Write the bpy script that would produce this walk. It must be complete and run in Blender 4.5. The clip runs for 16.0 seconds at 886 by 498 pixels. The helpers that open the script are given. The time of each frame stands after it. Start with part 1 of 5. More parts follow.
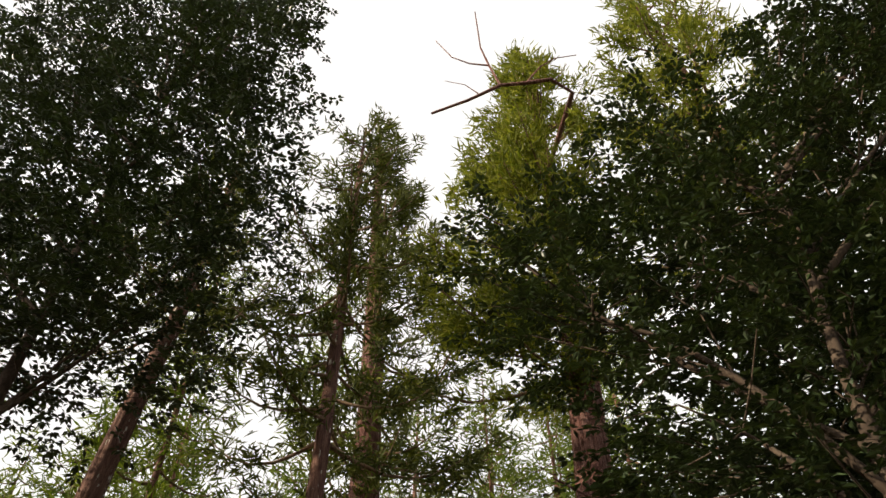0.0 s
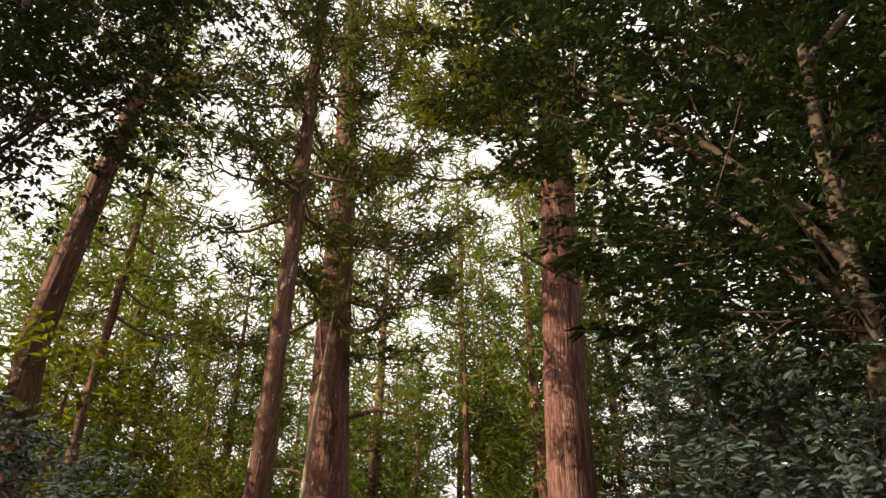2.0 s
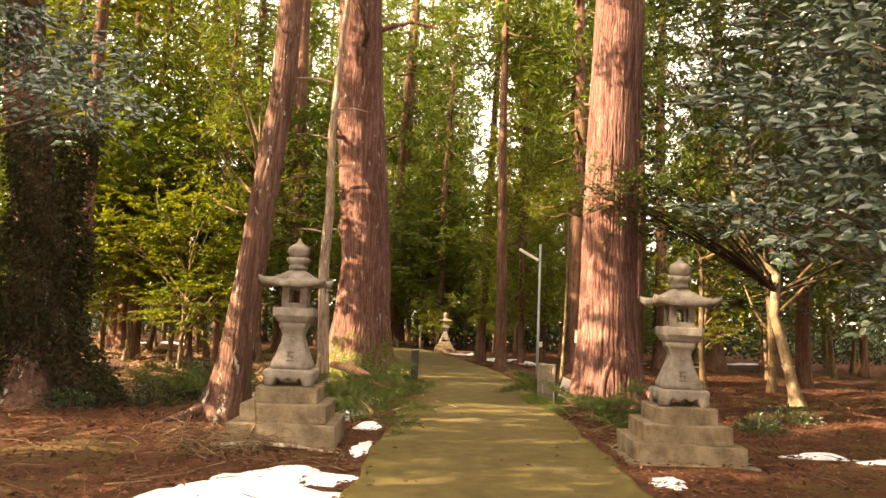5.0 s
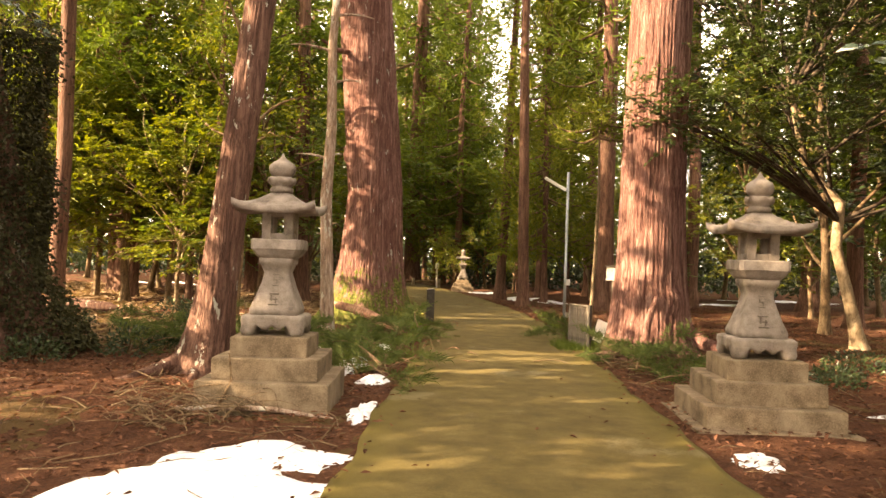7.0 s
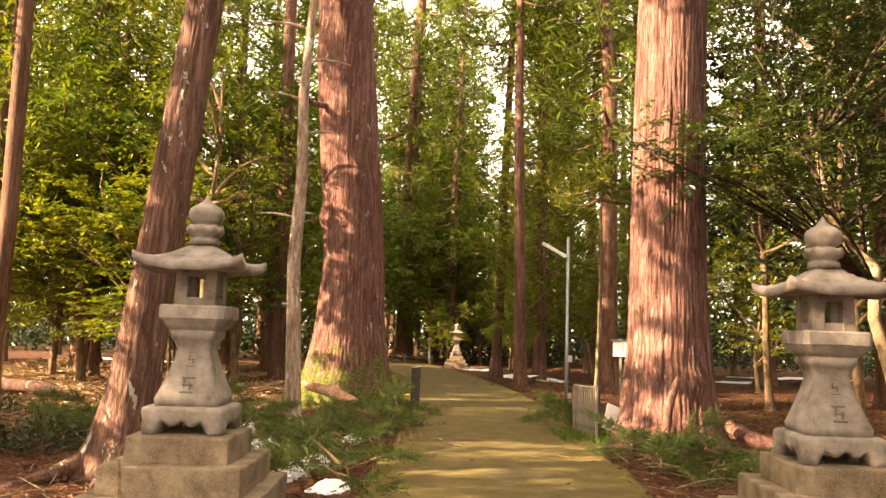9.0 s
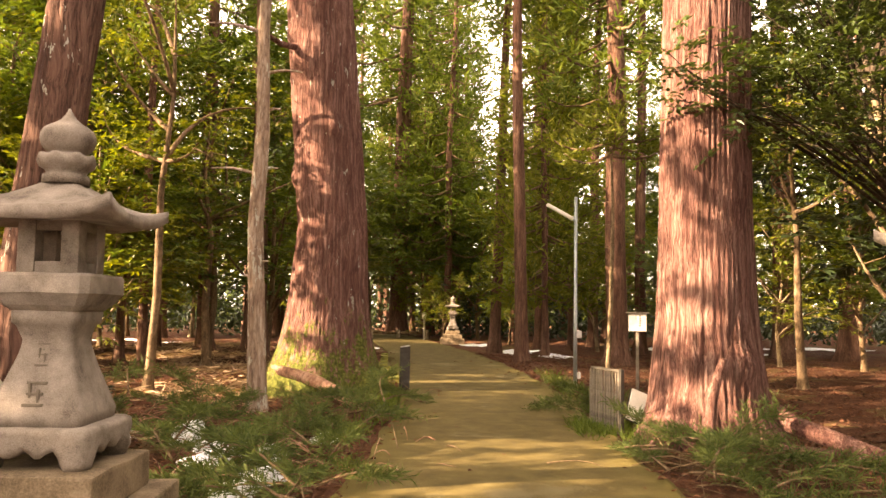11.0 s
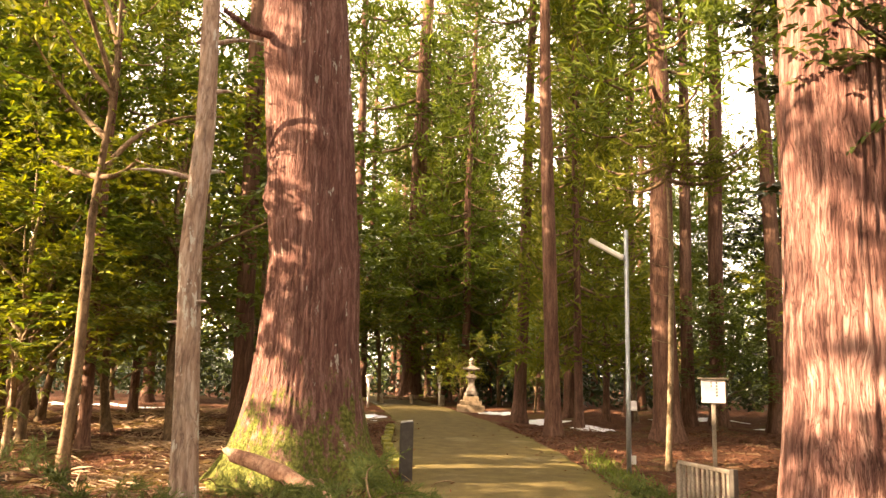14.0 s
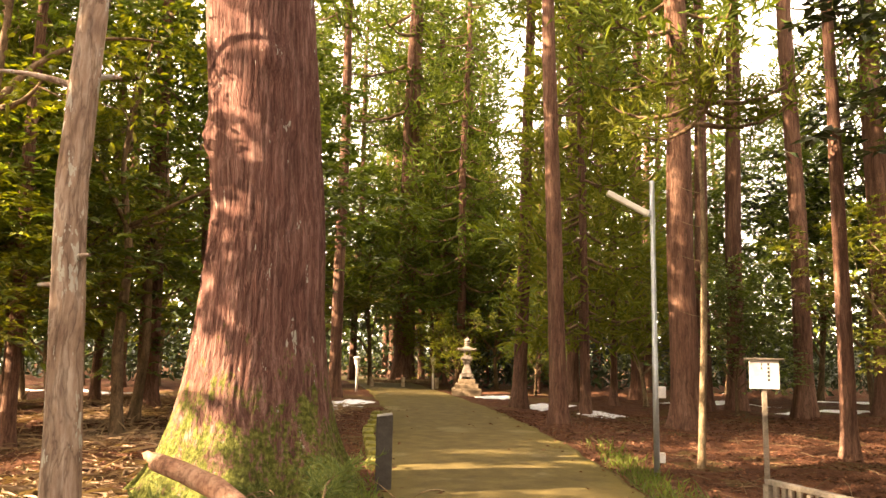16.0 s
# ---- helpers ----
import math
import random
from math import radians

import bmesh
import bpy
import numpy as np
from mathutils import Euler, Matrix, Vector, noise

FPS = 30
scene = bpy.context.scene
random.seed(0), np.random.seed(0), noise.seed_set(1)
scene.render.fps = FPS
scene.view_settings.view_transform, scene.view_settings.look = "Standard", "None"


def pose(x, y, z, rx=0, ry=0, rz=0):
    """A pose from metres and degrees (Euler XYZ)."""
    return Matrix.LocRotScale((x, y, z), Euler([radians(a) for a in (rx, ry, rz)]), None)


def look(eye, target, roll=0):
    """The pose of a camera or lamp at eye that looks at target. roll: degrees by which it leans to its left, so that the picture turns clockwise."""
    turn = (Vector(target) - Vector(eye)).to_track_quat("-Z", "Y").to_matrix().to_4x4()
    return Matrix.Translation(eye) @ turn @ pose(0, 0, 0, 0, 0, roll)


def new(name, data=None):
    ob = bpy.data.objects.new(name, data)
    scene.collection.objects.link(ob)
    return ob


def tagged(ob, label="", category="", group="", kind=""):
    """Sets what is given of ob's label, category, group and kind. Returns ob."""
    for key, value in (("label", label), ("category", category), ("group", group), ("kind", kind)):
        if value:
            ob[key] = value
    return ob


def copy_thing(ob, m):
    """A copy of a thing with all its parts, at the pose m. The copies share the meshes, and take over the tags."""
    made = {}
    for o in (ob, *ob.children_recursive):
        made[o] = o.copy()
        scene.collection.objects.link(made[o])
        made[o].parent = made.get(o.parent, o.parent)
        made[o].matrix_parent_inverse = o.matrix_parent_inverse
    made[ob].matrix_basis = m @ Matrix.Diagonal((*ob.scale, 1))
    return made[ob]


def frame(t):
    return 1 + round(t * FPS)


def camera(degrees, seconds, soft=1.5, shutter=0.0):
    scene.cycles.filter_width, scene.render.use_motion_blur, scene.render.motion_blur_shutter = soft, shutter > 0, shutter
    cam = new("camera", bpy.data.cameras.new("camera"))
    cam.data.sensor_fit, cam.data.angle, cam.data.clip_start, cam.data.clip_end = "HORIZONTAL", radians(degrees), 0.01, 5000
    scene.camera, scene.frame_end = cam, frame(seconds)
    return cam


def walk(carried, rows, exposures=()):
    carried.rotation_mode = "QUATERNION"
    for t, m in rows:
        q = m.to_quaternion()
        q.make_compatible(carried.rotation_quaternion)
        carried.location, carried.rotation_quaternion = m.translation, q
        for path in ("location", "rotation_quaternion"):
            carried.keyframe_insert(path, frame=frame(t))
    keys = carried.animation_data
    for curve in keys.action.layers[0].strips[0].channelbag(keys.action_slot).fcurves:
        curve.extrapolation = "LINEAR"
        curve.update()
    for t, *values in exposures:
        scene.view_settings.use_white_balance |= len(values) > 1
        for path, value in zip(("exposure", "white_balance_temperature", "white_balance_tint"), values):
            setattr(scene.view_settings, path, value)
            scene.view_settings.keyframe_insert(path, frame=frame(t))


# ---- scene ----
# ---- camera ----
cam = camera(59.76, 16.0)
PATH = [
    (0, pose(-0.030, 0.440, 1.620, 138.17, 0.37, 1.60)),
    (0.5, pose(-0.030, 0.470, 1.615, 135.48, 0.61, 0.90)),
    (1, pose(-0.030, 0.520, 1.610, 131.74, 0.83, 0.45)),
    (1.5, pose(-0.035, 0.585, 1.605, 126.48, 0.70, -0.15)),
    (2, pose(-0.035, 0.655, 1.600, 122.18, 0.23, -0.95)),
    (2.5, look((-0.029, 0.735, 1.596), (0.011, 2.53, 2.476), 0.3)),
    (3, look((-0.05, 0.87, 1.601), (0.001, 2.749, 2.283), 1.2)),
    (3.5, look((-0.07, 1.017, 1.583), (-0.024, 2.933, 2.155), 1.4)),
    (4, look((-0.051, 1.129, 1.558), (0.003, 3.074, 2.022), 1.1)),
    (4.5, look((-0.032, 1.424, 1.543), (-0.005, 3.4, 1.853), 1.7)),
    (5, look((-0.071, 1.876, 1.552), (-0.11, 3.866, 1.738), 2.3)),
    (5.2, look((-0.071, 2.083, 1.555), (-0.179, 4.078, 1.655), 2.2)),
    (7.3, look((-0.121, 4.071, 1.485), (-0.183, 6.07, 1.511), 1.8)),
    (7.5, look((-0.107, 4.211, 1.477), (-0.153, 6.205, 1.616), 1.5)),
    (8, look((-0.061, 4.674, 1.494), (-0.116, 6.654, 1.774), 1.8)),
    (8.5, look((-0.027, 5.209, 1.478), (-0.089, 7.191, 1.739), 1.9)),
    (9, look((0.032, 5.71, 1.481), (-0.044, 7.696, 1.701), 1.8)),
    (9.5, look((0.0, 6.178, 1.477), (-0.089, 8.167, 1.674), 1.4)),
    (9.7, look((-0.001, 6.37, 1.475), (-0.078, 8.361, 1.646), 1.0)),
    (11.8, pose(0.084, 8.661, 1.522, 94.33, -0.95, 1.60)),
    (12, pose(0.087, 8.873, 1.524, 95.28, -0.82, 1.58)),
    (12.5, pose(0.086, 9.403, 1.528, 97.80, -0.47, 1.34)),
    (13, pose(0.065, 9.950, 1.523, 98.84, -0.92, 1.55)),
    (13.5, pose(0.040, 10.511, 1.513, 99.65, -0.92, 1.56)),
    (14, pose(0.014, 11.075, 1.500, 98.93, -1.32, 3.19)),
    (14.5, pose(0.002, 11.627, 1.492, 98.77, -1.04, 3.47)),
    (15, pose(-0.013, 12.161, 1.485, 99.16, -0.93, 3.58)),
    (15.5, pose(-0.015, 12.725, 1.482, 98.43, -0.81, 3.32)),
    (16, pose(0.000, 13.281, 1.489, 97.58, -1.01, 2.93)),
]
EXPOSURES = [(0.0, 0.74, 6600, 10), (0.5, 0.58, 6600, 10), (1.0, 0.5, 6600, 11), (1.5, 0.8, 6900, 12), (2.5, 1.62, 7700, 13), (3.5, 2.36, 8900, 14), (5.0, 2.84, 8800, 15), (9.0, 2.96, 8800, 18), (12.0, 3.04, 8800, 22), (16.0, 3.2, 8700, 20)]
walk(cam, PATH, EXPOSURES)

# ---- light ----
SUN = Vector((-0.885, -0.31, 0.42)).normalized()
world = bpy.data.worlds.new("sky")
scene.world = world
world.use_nodes = True
wn = world.node_tree
sky = wn.nodes.new("ShaderNodeTexSky")
sky.sky_type = "NISHITA"
sky.sun_disc = False
sky.sun_elevation = math.asin(SUN.z)
sky.sun_rotation = math.atan2(SUN.x, SUN.y)
sky.dust_density = 3.0
veil = wn.nodes.new("ShaderNodeMix")
veil.data_type = "RGBA"
veil.inputs[0].default_value = 0.75
veil.inputs[7].default_value = (7.2, 6.9, 6.5, 1)
wn.links.new(sky.outputs[0], veil.inputs[6])
wn.links.new(veil.outputs[2], wn.nodes["Background"].inputs[0])
wn.nodes["Background"].inputs[1].default_value = 0.118
sun = new("sun", bpy.data.lights.new("sun", "SUN"))
sun.data.energy = 5.0
sun.data.angle = radians(0.5)
sun.data.color = (1.0, 0.86, 0.66)
sun.matrix_world = look(SUN * 60, (0, 0, 0))

# ---- materials ----


def material(name):
    m = bpy.data.materials.new(name)
    m.use_nodes = True
    nt = m.node_tree
    return m, nt, nt.nodes["Principled BSDF"]


def node(nt, kind, **values):
    n = nt.nodes.new(kind)
    for k, v in values.items():
        n.inputs[k.replace("_", " ")].default_value = v
    return n


def noise_tex(nt, vec, scale, detail=5.0, rough=0.6):
    n = node(nt, "ShaderNodeTexNoise", Scale=scale, Detail=detail, Roughness=rough)
    nt.links.new(vec, n.inputs["Vector"])
    return n.outputs["Fac"]


def ramp(nt, fac, stops):
    r = nt.nodes.new("ShaderNodeValToRGB")
    e = r.color_ramp.elements
    while len(e) < len(stops):
        e.new(0.5)
    for el, (p, c) in zip(e, stops):
        el.position = p
        el.color = (*c, 1)
    nt.links.new(fac, r.inputs[0])
    return r.outputs[0]


def mix(nt, fac, a, b, blend="MIX"):
    n = nt.nodes.new("ShaderNodeMix")
    n.data_type = "RGBA"
    n.blend_type = blend
    for sock, val in ((n.inputs[0], fac), (n.inputs[6], a), (n.inputs[7], b)):
        if isinstance(val, (int, float)):
            sock.default_value = val
        elif isinstance(val, tuple):
            sock.default_value = (*val, 1)
        else:
            nt.links.new(val, sock)
    return n.outputs[2]


def coords(nt, scale=(1, 1, 1)):
    t = nt.nodes.new("ShaderNodeTexCoord")
    m = nt.nodes.new("ShaderNodeMapping")
    m.inputs["Scale"].default_value = scale
    nt.links.new(t.outputs["Object"], m.inputs[0])
    return m.outputs[0]


def bump(nt, bsdf, height, strength, distance):
    b = node(nt, "ShaderNodeBump", Strength=strength, Distance=distance)
    nt.links.new(height, b.inputs["Height"])
    nt.links.new(b.outputs[0], bsdf.inputs["Normal"])


def maths(nt, op, a, b=0.0):
    n = nt.nodes.new("ShaderNodeMath")
    n.operation = op
    for i, val in enumerate((a, b)):
        if isinstance(val, (int, float)):
            n.inputs[i].default_value = val
        else:
            nt.links.new(val, n.inputs[i])
    return n.outputs[0]


def leaf_material(name, dark, light, rough=0.45, through_light=0.3, spec=0.4):
    """Leaf tissue: colour varies leaf by leaf and lets some light through."""
    m, nt, b = material(name)
    g = nt.nodes.new("ShaderNodeNewGeometry")
    v = noise_tex(nt, coords(nt), 0.9, 2.0)
    f = maths(nt, "ADD", maths(nt, "MULTIPLY", g.outputs["Random Per Island"], 0.65), maths(nt, "MULTIPLY", v, 0.4))
    col = ramp(nt, f, [(0.1, dark), (0.55, tuple((a + c) / 2 for a, c in zip(dark, light))), (0.95, light)])
    nt.links.new(col, b.inputs["Base Color"])
    b.inputs["Roughness"].default_value = rough
    b.inputs["Specular IOR Level"].default_value = spec
    tr = nt.nodes.new("ShaderNodeBsdfTranslucent")
    nt.links.new(mix(nt, 1.0, col, (1.0, 1.0, 0.35), "MULTIPLY"), tr.inputs["Color"])
    ms = nt.nodes.new("ShaderNodeMixShader")
    ms.inputs[0].default_value = through_light
    out = nt.nodes["Material Output"]
    nt.links.new(b.outputs[0], ms.inputs[1])
    nt.links.new(tr.outputs[0], ms.inputs[2])
    nt.links.new(ms.outputs[0], out.inputs[0])
    return m


def bark_material(name, dark, mid, light, stretch=0.12, scale=14.0, moss=0.0, moss_height=1.2, depth=0.03, lichen=0.0):
    """Fibrous bark with long upright ridges; moss low on the trunk where asked."""
    m, nt, b = material(name)
    warp = node(nt, "ShaderNodeTexNoise", Scale=2.2, Detail=3.0)
    nt.links.new(coords(nt, (1, 1, 0.7)), warp.inputs["Vector"])
    sway = nt.nodes.new("ShaderNodeVectorMath")
    sway.operation = "MULTIPLY_ADD"
    sway.inputs[1].default_value = (0.16, 0.16, 0.05)
    nt.links.new(warp.outputs["Color"], sway.inputs[0])
    nt.links.new(coords(nt, (1, 1, stretch)), sway.inputs[2])
    v = sway.outputs[0]
    big = noise_tex(nt, v, scale * 0.35, 3.0)
    fine = noise_tex(nt, v, scale * 1.6, 6.0, 0.7)
    patch = noise_tex(nt, coords(nt, (1, 1, 0.5)), 1.3, 4.0)
    h = maths(nt, "ADD", maths(nt, "MULTIPLY", big, 0.5), maths(nt, "MULTIPLY", fine, 0.5))
    col = ramp(nt, h, [(0.36, dark), (0.48, mid), (0.62, light)])
    crack = nt.nodes.new("ShaderNodeAttribute")
    crack.attribute_name = "crack"
    col = mix(nt, maths(nt, "MULTIPLY", crack.outputs["Fac"], 0.6), col, tuple(0.6 * c for c in dark))
    col = mix(nt, maths(nt, "MULTIPLY", patch, 0.5), col, tuple(0.62 * c for c in mid))
    seam = noise_tex(nt, v, scale * 0.9, 3.0, 0.55)
    thin = maths(nt, "SUBTRACT", 1.0, maths(nt, "MINIMUM", maths(nt, "MULTIPLY", maths(nt, "ABSOLUTE", maths(nt, "SUBTRACT", seam, 0.5)), 24.0), 1.0))
    col = mix(nt, maths(nt, "MULTIPLY", thin, 0.5), col, tuple(0.5 * c for c in dark))
    h = maths(nt, "SUBTRACT", h, maths(nt, "MULTIPLY", thin, 0.35))
    if lichen:
        spot = noise_tex(nt, coords(nt, (1, 1, 0.35)), 7.0, 4.0, 0.7)
        col = mix(nt, maths(nt, "MULTIPLY", maths(nt, "GREATER_THAN", spot, 0.69 - 0.06 * lichen), 0.7), col, (0.42, 0.42, 0.36))
    if moss:
        sep = nt.nodes.new("ShaderNodeSeparateXYZ")
        nt.links.new(coords(nt), sep.inputs[0])
        low = maths(nt, "SUBTRACT", 1.0, maths(nt, "DIVIDE", sep.outputs[2], moss_height))
        mn = noise_tex(nt, coords(nt, (1, 1, 0.6)), 5.0, 6.0, 0.75)
        clump = maths(nt, "MULTIPLY", maths(nt, "SUBTRACT", maths(nt, "ADD", maths(nt, "MULTIPLY", mn, 0.6), maths(nt, "MULTIPLY", noise_tex(nt, coords(nt, (1, 1, 0.35)), 16.0, 5.0, 0.75), 0.4)), 0.5), 3.4)
        fac = maths(nt, "MULTIPLY", maths(nt, "SUBTRACT", maths(nt, "ADD", maths(nt, "MULTIPLY", low, 0.7), clump), 0.27), 5.0 * moss)
        n = nt.nodes.new("ShaderNodeClamp")
        nt.links.new(fac, n.inputs[0])
        mc = ramp(nt, noise_tex(nt, coords(nt), 22.0), [(0.35, (0.045, 0.05, 0.011)), (0.5, (0.09, 0.10, 0.02)), (0.66, (0.175, 0.185, 0.05))])
        col = mix(nt, n.outputs[0], col, mc)
    nt.links.new(col, b.inputs["Base Color"])
    b.inputs["Roughness"].default_value = 0.9
    b.inputs["Specular IOR Level"].default_value = 0.15
    bump(nt, b, h, 0.9, depth)
    return m


def mottled(name, stops, scale=9.0, rough=0.85, depth=0.006, speckle=60.0, metal=0.0, spec=0.3):
    """Stone, metal, wood paint: blotches at one scale and grain at another."""
    m, nt, b = material(name)
    v = coords(nt)
    big = noise_tex(nt, v, scale, 5.0)
    fine = noise_tex(nt, v, speckle, 3.0)
    f = maths(nt, "ADD", maths(nt, "MULTIPLY", big, 0.65), maths(nt, "MULTIPLY", fine, 0.35))
    nt.links.new(ramp(nt, f, stops), b.inputs["Base Color"])
    b.inputs["Roughness"].default_value = rough
    b.inputs["Metallic"].default_value = metal
    b.inputs["Specular IOR Level"].default_value = spec
    bump(nt, b, f, 0.6, depth)
    return m


BARK_RED = bark_material("red_cedar_bark", (0.055, 0.023, 0.019), (0.185, 0.086, 0.070), (0.38, 0.235, 0.195), stretch=0.045, scale=46.0, depth=0.05)
BARK_MOSS = bark_material("mossy_cedar_bark", (0.070, 0.030, 0.025), (0.180, 0.084, 0.068), (0.345, 0.21, 0.175), stretch=0.045, scale=44.0, depth=0.05, moss=1.0, moss_height=1.7, lichen=0.5)
BARK_LICHEN = bark_material("lichened_cedar_bark", (0.045, 0.023, 0.018), (0.135, 0.070, 0.053), (0.235, 0.14, 0.108), lichen=1.0, stretch=0.05, scale=36.0)
BARK_FAR = bark_material("plantation_bark", (0.055, 0.029, 0.021), (0.165, 0.083, 0.058), (0.28, 0.165, 0.12), stretch=0.08, scale=20.0)
BARK_PALE = bark_material("bare_dead_wood", (0.12, 0.07, 0.05), (0.31, 0.215, 0.16), (0.50, 0.41, 0.34), stretch=0.16, scale=16.0, depth=0.014, lichen=1.6)
BARK_BROWN = bark_material("brown_twig_bark", (0.06, 0.04, 0.025), (0.17, 0.11, 0.065), (0.30, 0.21, 0.13), stretch=0.4, scale=12.0, depth=0.01)
BARK_TAN = bark_material("tan_broadleaf_bark", (0.11, 0.075, 0.042), (0.26, 0.185, 0.115), (0.42, 0.325, 0.22), stretch=0.5, scale=8.0, depth=0.01)
# Broadleaf bark with the shade of the crown put into its colour.
BARK_SHADE = bark_material("shaded_evergreen_bark", (0.025, 0.018, 0.013), (0.07, 0.05, 0.036), (0.13, 0.098, 0.072), stretch=0.4, scale=12.0, depth=0.01)
BARK_LOG = bark_material("stripped_log_bark", (0.13, 0.06, 0.04), (0.30, 0.165, 0.11), (0.46, 0.29, 0.21), stretch=1.0, scale=10.0, depth=0.012)
# Lit copy of the near leaf: sky shine lightens its base colour.
LEAF_GLOSS_LIT = leaf_material("lit_glossy_leaf", (0.026, 0.046, 0.034), (0.11, 0.155, 0.11), 0.24, 0.06, 1.0)
# Dark leaf; on the near upper crowns its colour stands for shade.
LEAF_DARK = leaf_material("dark_and_shaded_leaf", (0.014, 0.024, 0.010), (0.046, 0.072, 0.026), 0.36, 0.14, 0.4)
LEAF_HOLLY = leaf_material("holly_leaf", (0.028, 0.050, 0.014), (0.10, 0.135, 0.034), 0.30, 0.28, 0.5)
LEAF_IVY = leaf_material("old_ivy_leaf", (0.014, 0.016, 0.007), (0.05, 0.048, 0.018), 0.7, 0.08, 0.2)
# Yellow-green leaf with sunshine put into its base colour.
LEAF_SUN = leaf_material("sunlit_leaf", (0.045, 0.068, 0.010), (0.27, 0.28, 0.036), 0.38, 0.42, 0.5)
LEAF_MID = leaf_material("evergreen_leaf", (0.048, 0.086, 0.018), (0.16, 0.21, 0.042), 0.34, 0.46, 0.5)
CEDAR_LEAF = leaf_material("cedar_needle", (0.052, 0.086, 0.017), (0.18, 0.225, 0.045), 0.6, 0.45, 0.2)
# Darker copy of the cedar needle: backlit shade is put into the colour.
CEDAR_BACKLIT = leaf_material("backlit_cedar_needle", (0.032, 0.046, 0.012), (0.125, 0.14, 0.034), 0.6, 0.34, 0.2)
# Paler copy: golden sun on high boughs put into the colour; also young cedars.
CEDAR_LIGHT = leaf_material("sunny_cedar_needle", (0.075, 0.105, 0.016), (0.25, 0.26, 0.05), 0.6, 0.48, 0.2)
CEDAR_FALLEN = leaf_material("fallen_cedar_needle", (0.035, 0.06, 0.015), (0.14, 0.17, 0.05), 0.6, 0.2, 0.2)
LITTER = leaf_material("dry_leaf_litter", (0.022, 0.009, 0.006), (0.235, 0.108, 0.068), 0.8, 0.12, 0.1)
STRAW = leaf_material("dead_straw", (0.14, 0.08, 0.05), (0.48, 0.35, 0.24), 0.8, 0.15, 0.15)
GRASS = leaf_material("verge_grass", (0.05, 0.09, 0.015), (0.18, 0.22, 0.045), 0.55, 0.3, 0.2)
FENCE_WOOD = mottled("grey_fence_slat", [(0.3, (0.06, 0.05, 0.04)), (0.5, (0.17, 0.14, 0.11)), (0.72, (0.31, 0.265, 0.215))], 7.0, 0.8, 0.004)
STONE = mottled("weathered_granite", [(0.34, (0.075, 0.058, 0.046)), (0.46, (0.175, 0.145, 0.122)), (0.56, (0.24, 0.203, 0.175)), (0.7, (0.34, 0.295, 0.258))], 6.0, 0.9, 0.003, 150.0)
STEP_STONE = mottled("mossy_step_stone", [(0.32, (0.05, 0.036, 0.02)), (0.5, (0.165, 0.12, 0.078)), (0.7, (0.29, 0.225, 0.155))], 4.0, 0.92, 0.006, 70.0)
MOSS_STONE = mottled("mossy_kerb_stone", [(0.34, (0.06, 0.05, 0.022)), (0.5, (0.16, 0.15, 0.03)), (0.66, (0.26, 0.24, 0.05))], 7.0, 0.95, 0.012, 60.0)
CARVED = mottled("carved_recess", [(0.3, (0.09, 0.072, 0.056)), (0.7, (0.17, 0.14, 0.11))], 20.0)
STEEL = mottled("galvanised_steel", [(0.3, (0.26, 0.29, 0.31)), (0.7, (0.46, 0.49, 0.50))], 6.0, 0.45, 0.001, 40.0, 0.7, 0.5)
LAMP_WHITE = mottled("cream_lamp_casing", [(0.3, (0.60, 0.57, 0.48)), (0.7, (0.80, 0.78, 0.70))], 6.0, 0.5, 0.001)
PAINT_WHITE = mottled("weathered_white_board", [(0.3, (0.50, 0.47, 0.44)), (0.7, (0.74, 0.71, 0.68))], 8.0, 0.7, 0.001)
INK = mottled("black_ink", [(0.3, (0.03, 0.03, 0.03)), (0.7, (0.08, 0.08, 0.08))], 8.0, 0.7, 0.0)
WOOD_OLD = mottled("old_fence_wood", [(0.3, (0.13, 0.095, 0.06)), (0.5, (0.32, 0.25, 0.17)), (0.72, (0.50, 0.42, 0.31))], 6.0, 0.85, 0.004)
WOOD_DARK = mottled("dark_post_wood", [(0.3, (0.022, 0.018, 0.014)), (0.7, (0.07, 0.06, 0.05))], 10.0, 0.8, 0.003)
WOOD_GREY = mottled("grey_post_top", [(0.3, (0.25, 0.24, 0.22)), (0.7, (0.45, 0.43, 0.40))], 10.0, 0.8, 0.003)
SNOW = mottled("old_snow", [(0.3, (0.42, 0.42, 0.45)), (0.45, (0.72, 0.74, 0.79)), (0.6, (0.84, 0.85, 0.89))], 9.0, 0.6, 0.05, 30.0)


def ground_material():
    m, nt, b = material("forest_floor")
    v = coords(nt)
    big = noise_tex(nt, v, 0.35, 4.0)
    med = noise_tex(nt, v, 4.0, 6.0, 0.7)
    fine = noise_tex(nt, v, 38.0, 5.0, 0.75)
    f = maths(nt, "ADD", maths(nt, "MULTIPLY", med, 0.45), maths(nt, "MULTIPLY", fine, 0.55))
    col = ramp(nt, f, [(0.32, (0.026, 0.012, 0.008)), (0.48, (0.085, 0.036, 0.021)), (0.6, (0.14, 0.065, 0.036)), (0.74, (0.25, 0.15, 0.095))])
    col = mix(nt, maths(nt, "MULTIPLY", maths(nt, "GREATER_THAN", big, 0.56), 0.4), col, (0.10, 0.085, 0.03))
    nt.links.new(col, b.inputs["Base Color"])
    b.inputs["Roughness"].default_value = 0.95
    b.inputs["Specular IOR Level"].default_value = 0.1
    bump(nt, b, f, 1.0, 0.06)
    return m


